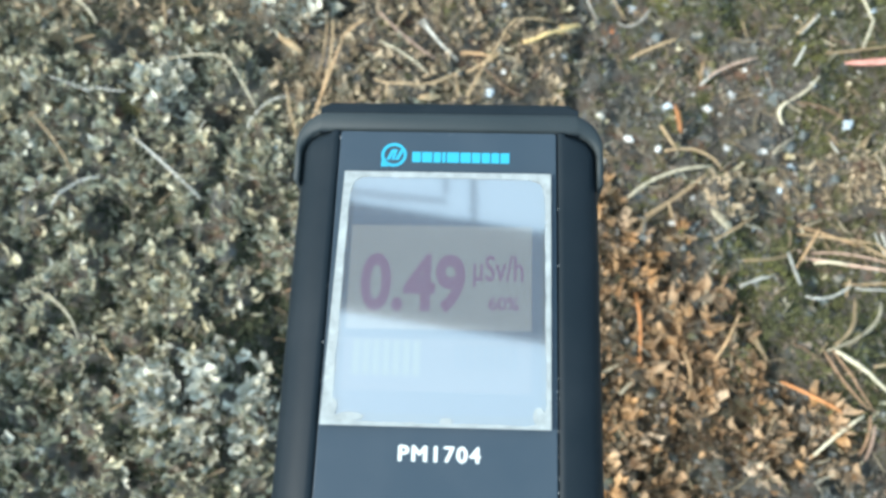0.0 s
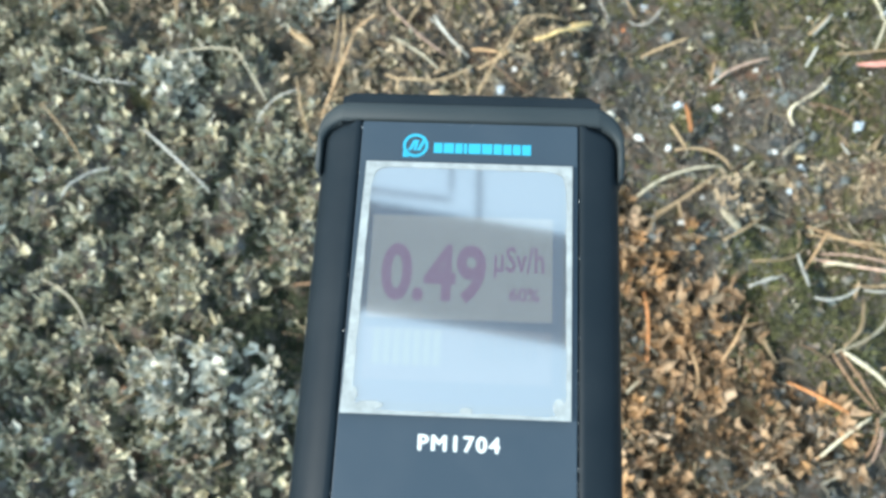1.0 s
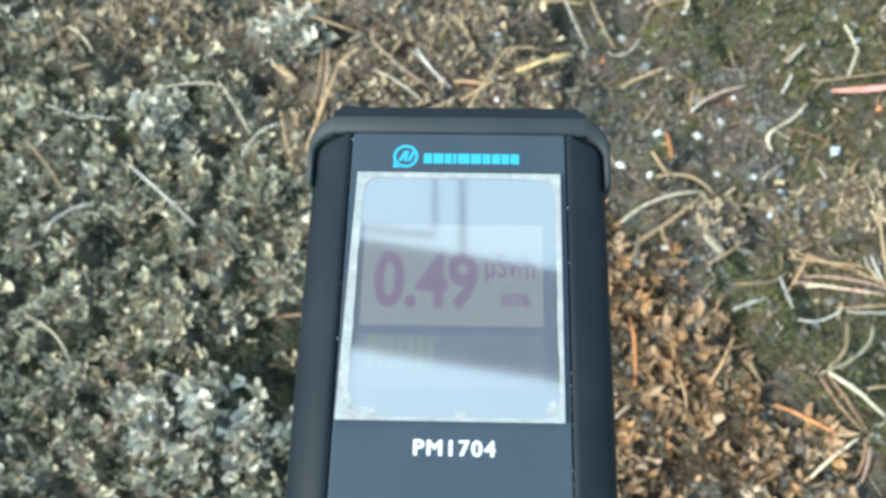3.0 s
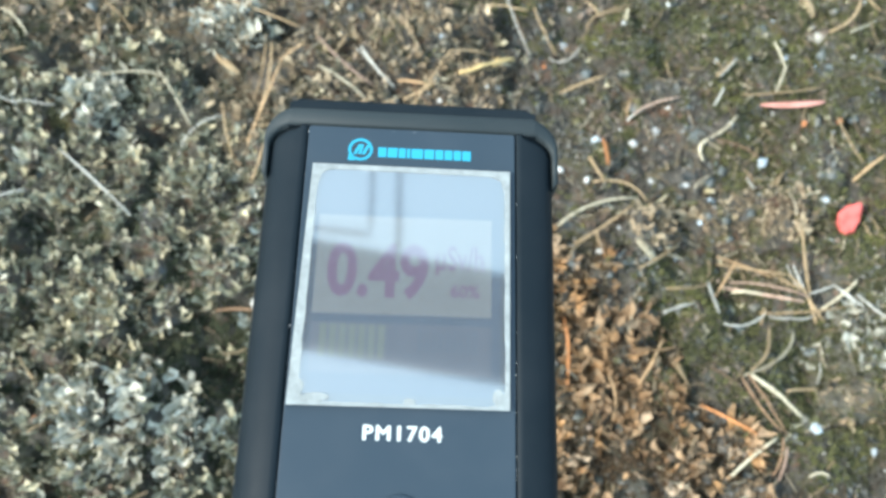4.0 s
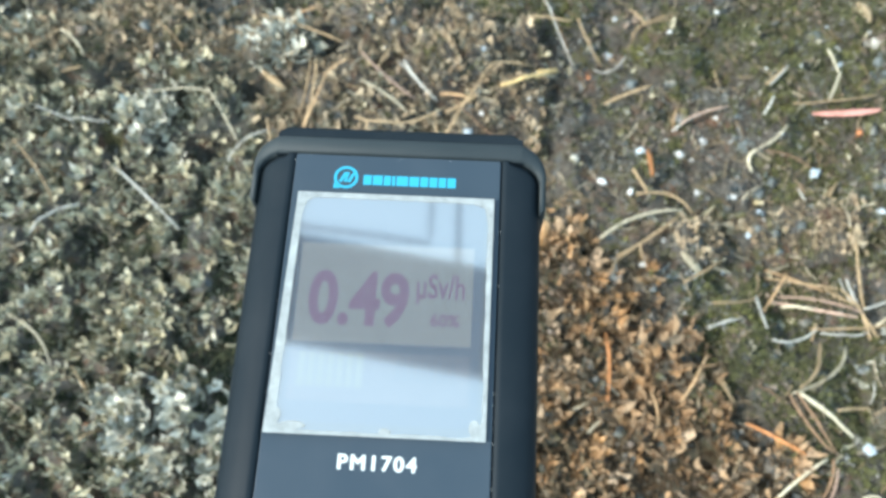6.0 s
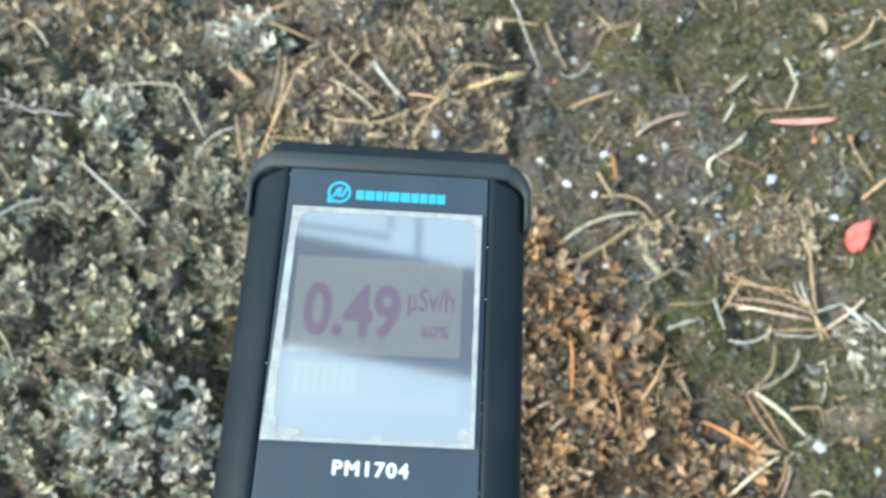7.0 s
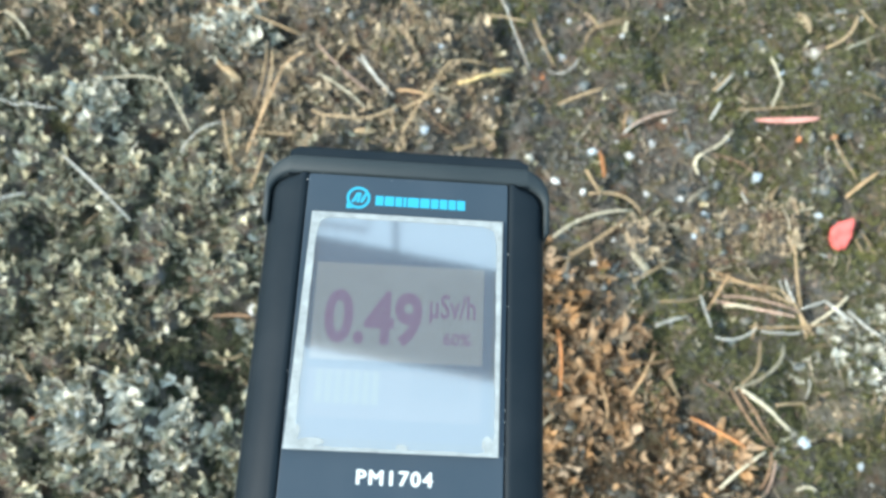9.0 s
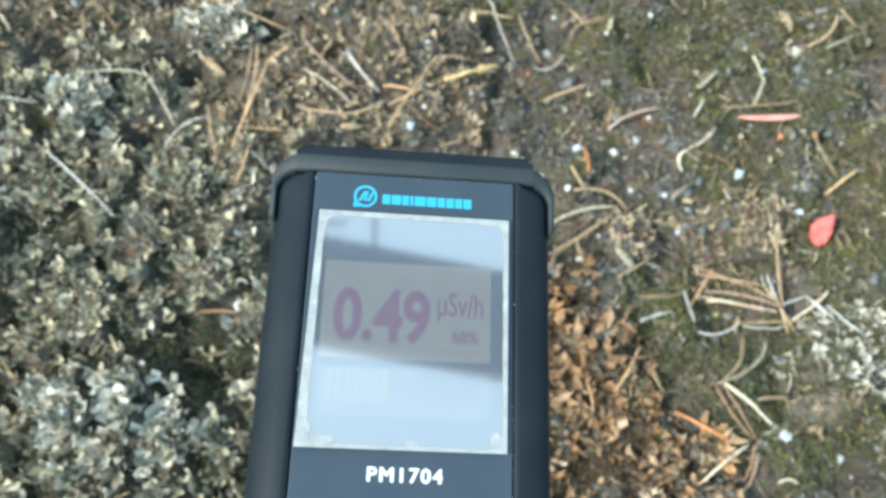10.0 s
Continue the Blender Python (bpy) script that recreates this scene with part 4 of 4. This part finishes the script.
needle(0.2412, -0.0460, 0.2451, -0.0576, 0.2473, -0.0633, 0.0022, "tan")
needle(0.2311, -0.0224, 0.2333, -0.0343, 0.2361, -0.0421, 0.0016, "grey")
needle(0.1828, -0.0644, 0.1996, -0.0643, 0.2156, -0.0547, 0.0016, "grey")
needle(0.2100, -0.0551, 0.2378, -0.0565, 0.2681, -0.0536, 0.0016, "tan")
needle(0.2151, -0.0589, 0.2335, -0.0611, 0.2450, -0.0587, 0.0016, "grey")
needle(0.2513, -0.0537, 0.2637, -0.0459, 0.2747, -0.0360, 0.0022, "cream")
needle(0.2433, -0.0441, 0.2552, -0.0401, 0.2611, -0.0381, 0.0016, "grey")
needle(0.2611, -0.0381, 0.2675, -0.0459, 0.2726, -0.0536, 0.0016, "grey")
needle(0.2141, -0.0520, 0.2123, -0.0578, 0.2108, -0.0635, 0.0019, "tan")
needle(0.2143, -0.0654, 0.2062, -0.0861, 0.1919, -0.0990, 0.0025, "tan")
needle(0.2287, -0.0691, 0.2170, -0.0879, 0.1879, -0.1020, 0.0022, "cream")
needle(0.1860, -0.1027, 0.1964, -0.1223, 0.2087, -0.1381, 0.0019, "brown")
needle(0.1915, -0.1027, 0.2065, -0.1134, 0.2224, -0.1286, 0.0031, "cream")
needle(0.2157, -0.1115, 0.2287, -0.1093, 0.2414, -0.1085, 0.0019, "tan")
needle(0.1609, -0.1190, 0.1761, -0.1278, 0.1926, -0.1392, 0.0019, "rust")
needle(0.1740, -0.1645, 0.1894, -0.1519, 0.2048, -0.1415, 0.0022, "cream")
needle(0.2083, -0.1415, 0.2082, -0.1535, 0.2036, -0.1644, 0.0022, "brown")
needle(0.1437, -0.0883, 0.1484, -0.0974, 0.1514, -0.1047, 0.0019, "tan")
needle(0.2753, -0.0439, 0.2828, -0.0554, 0.2916, -0.0650, 0.0019, "grey")
needle(0.1405, -0.0601, 0.1482, -0.0562, 0.1560, -0.0531, 0.0016, "grey")
needle(0.2896, 0.0085, 0.2897, 0.0023, 0.2895, -0.0038, 0.0013, "tan")
needle(0.2961, 0.0127, 0.2966, 0.0065, 0.2959, 0.0003, 0.0013, "tan")
needle(0.1371, -0.0790, 0.1265, -0.0976, 0.1185, -0.1085, 0.0016, "orange")
needle(0.1008, -0.1013, 0.1054, -0.1157, 0.1028, -0.1299, 0.0019, "orange")
needle(-0.3267, 0.0049, -0.3144, 0.0217, -0.2960, 0.0281, 0.0019, "grey")
needle(-0.3532, 0.0781, -0.3328, 0.0560, -0.3160, 0.0301, 0.0016, "tan")
needle(-0.3382, -0.0513, -0.3127, -0.0665, -0.2973, -0.0889, 0.0016, "cream")
needle(-0.3601, 0.1532, -0.3461, 0.1680, -0.3309, 0.1781, 0.0016, "tan")
needle(-0.0334, 0.0447, -0.0018, 0.0580, 0.0181, 0.0538, 0.0019, "tan")
needle(-0.0717, 0.0147, -0.0555, -0.0018, -0.0321, -0.0098, 0.0019, "tan")
needle(-0.0089, -0.0258, 0.0063, -0.0493, 0.0287, -0.0607, 0.0019, "orange")
needle(0.0753, -0.0605, 0.0762, -0.0831, 0.0733, -0.1087, 0.0025, "rust")
needle(0.1880, -0.0162, 0.2109, -0.0236, 0.2296, -0.0307, 0.0016, "tan")
needle(0.2296, -0.0307, 0.2407, -0.0454, 0.2500, -0.0626, 0.0016, "tan")
needle(0.2344, -0.0238, 0.2354, -0.0320, 0.2380, -0.0406, 0.0013, "grey")
needle(0.2635, -0.0397, 0.2703, -0.0463, 0.2778, -0.0560, 0.0013, "grey")
needle(0.1480, -0.0915, 0.1504, -0.0995, 0.1543, -0.1070, 0.0016, "tan")
needle(0.1677, -0.0962, 0.1736, -0.1007, 0.1798, -0.1066, 0.0014, "brown")
needle(0.1898, -0.1014, 0.2003, -0.1194, 0.2107, -0.1398, 0.0016, "brown")
needle(0.0506, -0.1120, 0.0561, -0.1107, 0.0624, -0.1081, 0.0016, "cream")
needle(0.0615, -0.1267, 0.0665, -0.1217, 0.0721, -0.1179, 0.0018, "cream")
needle(0.2070, -0.1669, 0.2106, -0.1564, 0.2113, -0.1465, 0.0024, "pink")
needle(0.1402, -0.0591, 0.1507, -0.0563, 0.1613, -0.0534, 0.0014, "grey")
needle(0.0811, -0.0221, 0.0841, -0.0123, 0.0991, -0.0022, 0.0016, "tan")
needle(0.2421, -0.0924, 0.2425, -0.0987, 0.2404, -0.1051, 0.0012, "grey")
needle(0.2215, -0.1655, 0.2278, -0.1631, 0.2323, -0.1658, 0.0018, "cream")
needle(0.2160, 0.0478, 0.2181, 0.0419, 0.2205, 0.0389, 0.0014, "grey")
needle(0.2326, 0.0376, 0.2375, 0.0452, 0.2425, 0.0521, 0.0018, "tan")
needle(0.1984, 0.1209, 0.2064, 0.1292, 0.2144, 0.1383, 0.0016, "grey")
needle(0.1936, 0.1000, 0.1986, 0.1080, 0.2021, 0.1145, 0.0014, "grey")
needle(0.1314, 0.0942, 0.1447, 0.1040, 0.1607, 0.1107, 0.0018, "grey")
needle(0.0989, 0.0565, 0.1040, 0.0475, 0.1090, 0.0386, 0.0018, "tan")
needle(0.0351, 0.2037, 0.0424, 0.1861, 0.0593, 0.1419, 0.0014, "grey")
needle(0.1052, 0.1697, 0.1146, 0.1819, 0.1415, 0.1893, 0.0016, "tan")
needle(-0.1781, 0.1822, -0.1474, 0.1711, -0.1107, 0.1528, 0.0016, "tan")
needle(-0.1530, 0.2002, -0.1397, 0.2029, -0.1264, 0.2056, 0.0022, "orange")
needle(-0.3417, 0.1062, -0.3281, 0.1025, -0.3137, 0.0976, 0.0014, "grey")
needle(-0.1441, 0.1028, -0.1375, 0.1257, -0.1360, 0.1490, 0.0018, "tan")
needle(-0.0692, 0.1400, -0.0570, 0.1275, -0.0444, 0.1133, 0.0016, "grey")
chip(0.0931, 0.1900, 0.0031, "white")
chip(0.0876, 0.1620, 0.0035, "bluish")
chip(0.1312, 0.1687, 0.0024, "white")
chip(0.1456, 0.1064, 0.0027, "white")
chip(0.1641, 0.1065, 0.0020, "white")
chip(0.1979, 0.1359, 0.0031, "white")
chip(0.2232, 0.1385, 0.0024, "white")
chip(0.2540, 0.1440, 0.0027, "bluish")
chip(0.2774, 0.1379, 0.0024, "bluish")
chip(0.3039, 0.1419, 0.0024, "white")
chip(0.1544, 0.0890, 0.0047, "grey")
chip(0.1362, 0.0789, 0.0043, "white")
chip(0.1083, 0.0774, 0.0055, "bluish")
chip(0.1452, 0.0745, 0.0020, "white")
chip(0.0782, 0.0519, 0.0039, "white")
chip(0.0972, 0.0421, 0.0035, "white")
chip(0.1449, 0.0445, 0.0027, "white")
chip(0.1691, 0.0403, 0.0035, "white")
chip(0.1879, 0.0310, 0.0043, "bluish")
chip(0.2289, 0.0608, 0.0051, "bluish")
chip(0.2671, 0.0273, 0.0039, "bluish")
chip(0.1056, -0.0118, 0.0043, "white")
chip(0.1372, -0.0197, 0.0031, "bluish")
chip(0.2831, 0.1772, 0.0024, "white")
chip(0.0267, 0.1149, 0.0024, "white")
chip(0.0349, 0.1150, 0.0024, "white")
chip(-0.0082, 0.0985, 0.0024, "white")
chip(0.1273, 0.0902, 0.0020, "white")
chip(0.2814, 0.0820, 0.0024, "grey")
chip(-0.0182, 0.0847, 0.0047, "bluish")
chip(-0.0066, 0.1481, 0.0039, "bluish")
chip(-0.0827, 0.1599, 0.0035, "bluish")
chip(-0.1709, 0.0517, 0.0039, "bluish")
chip(-0.1323, -0.0509, 0.0055, "white")
chip(-0.2287, -0.1264, 0.0035, "bluish")
chip(0.2341, -0.1344, 0.0051, "bluish")
chip(0.2727, -0.1481, 0.0035, "bluish")
chip(0.2049, 0.0861, 0.0027, "white")
chip(0.2206, 0.0817, 0.0031, "grey")
chip(0.1692, 0.1915, 0.0024, "white")
chip(0.2542, 0.1845, 0.0024, "bluish")
chip(0.2130, 0.1792, 0.0024, "white")
chip(0.1972, 0.1706, 0.0024, "bluish")
chip(-0.2723, -0.1267, 0.0031, "orange")
chip(0.2853, 0.0889, 0.0039, "orange")
chip(0.2599, 0.0878, 0.0031, "orange")
chip(0.0722, 0.1438, 0.0024, "orange")
chip(0.2412, 0.1000, 0.0020, "white")
chip(0.1596, -0.0127, 0.0024, "bluish")
chip(0.1187, 0.0075, 0.0024, "grey")
chip(0.1773, 0.0120, 0.0027, "bluish")
chip(0.2664, -0.0032, 0.0024, "white")


def blade_leaf(name, label, x0, y0, x1, y1, width, sag, mat, thick=0.0007, lift=0.004):
    """A narrow leaf, pointed at both ends, slightly cupped."""
    n = 14
    a, b = Vector((x0, y0, low(x0, y0) + lift)), Vector((x1, y1, low(x1, y1) + lift))
    d = (b - a)
    e = Vector((-d.y, d.x, 0)).normalized()
    org = (a + b) / 2
    bm = bmesh.new()
    rows = []
    for i in range(n + 1):
        s = i / n
        c = a + d * s - org + e * (-sag * 4 * s * (1 - s)) + Vector((0, 0, 0.002 * math.sin(math.pi * s)))
        w = width / 2 * math.sin(math.pi * (0.03 + 0.94 * s)) ** 0.6
        rows.append([bm.verts.new(c + e * w * k + Vector((0, 0, 0.25 * w * k * k + dz))) for k, dz in ((-1, 0), (0, 0), (1, 0), (1, -thick), (0, -thick), (-1, -thick))])
    for p, q in zip(rows, rows[1:]):
        for k in range(6):
            bm.faces.new((p[k], p[(k + 1) % 6], q[(k + 1) % 6], q[k])).smooth = True
    bm.faces.new(list(reversed(rows[0])))
    bm.faces.new(rows[-1])
    bmesh.ops.recalc_face_normals(bm, faces=bm.faces)
    ob = part(name, bm, mat, None)
    ob.location = org
    return tagged(ob, label, "leaf")


blade_leaf("fallen_leaf", "narrow curved salmon-red fallen leaf", 0.2300, 0.1035, 0.2755, 0.1025, 0.0048, 0.0024, M_LEAF)
blade_leaf("dry_leaf", "small curled tan dry leaf", -0.1750, 0.1400, -0.1560, 0.1250, 0.0055, 0.001, M_PIECE["tan"])
blade_leaf("dry_leaf", "small pointed cream-pink dry leaf", 0.1275, -0.0050, 0.1425, -0.0195, 0.0060, 0.0, M_PIECE["cream"])
blade_leaf("dry_leaf", "small tan dry leaf fragment on soil", -0.0690, 0.0830, -0.0530, 0.0870, 0.0050, 0.001, M_PIECE["tan"])


def red_chip():
    """A flat angular flake of red painted stone."""
    pts = [(-9, -2), (-7.5, 5), (-2, 9.5), (8.5, 12.5), (9, 9), (5.5, -1), (1, -9.5), (-5, -11.5), (-8, -8)]
    rnd = random.Random(4)
    rings = [[(x * k + rnd.uniform(-0.5, 0.5), y * k + rnd.uniform(-0.5, 0.5), z + 0.12 * y + 0.1 * x) for x, y in pts] for k, z in ((0.9, -4), (1.0, 0), (0.93, 1.6), (0.7, 2.1))]
    ob = part("red_flake", loft(rings), M_RED, None)
    ob.location = (0.2825, 0.0125, low(0.2825, 0.0125) + 0.008)
    return tagged(ob, "angular coral-red flake of painted stone", "stone flake")


red_chip()
needle(0.0335, 0.1415, 0.0400, 0.1440, 0.0475, 0.1480, 0.0030, "yellow")
needle(0.0320, 0.1370, 0.0390, 0.1390, 0.0470, 0.1415, 0.0026, "cream")
blade_leaf("dry_leaf", "small pale tan dry leaf on moss", 0.2796, 0.2066, 0.2854, 0.1872, 0.0075, 0.0, M_PIECE["tan"])
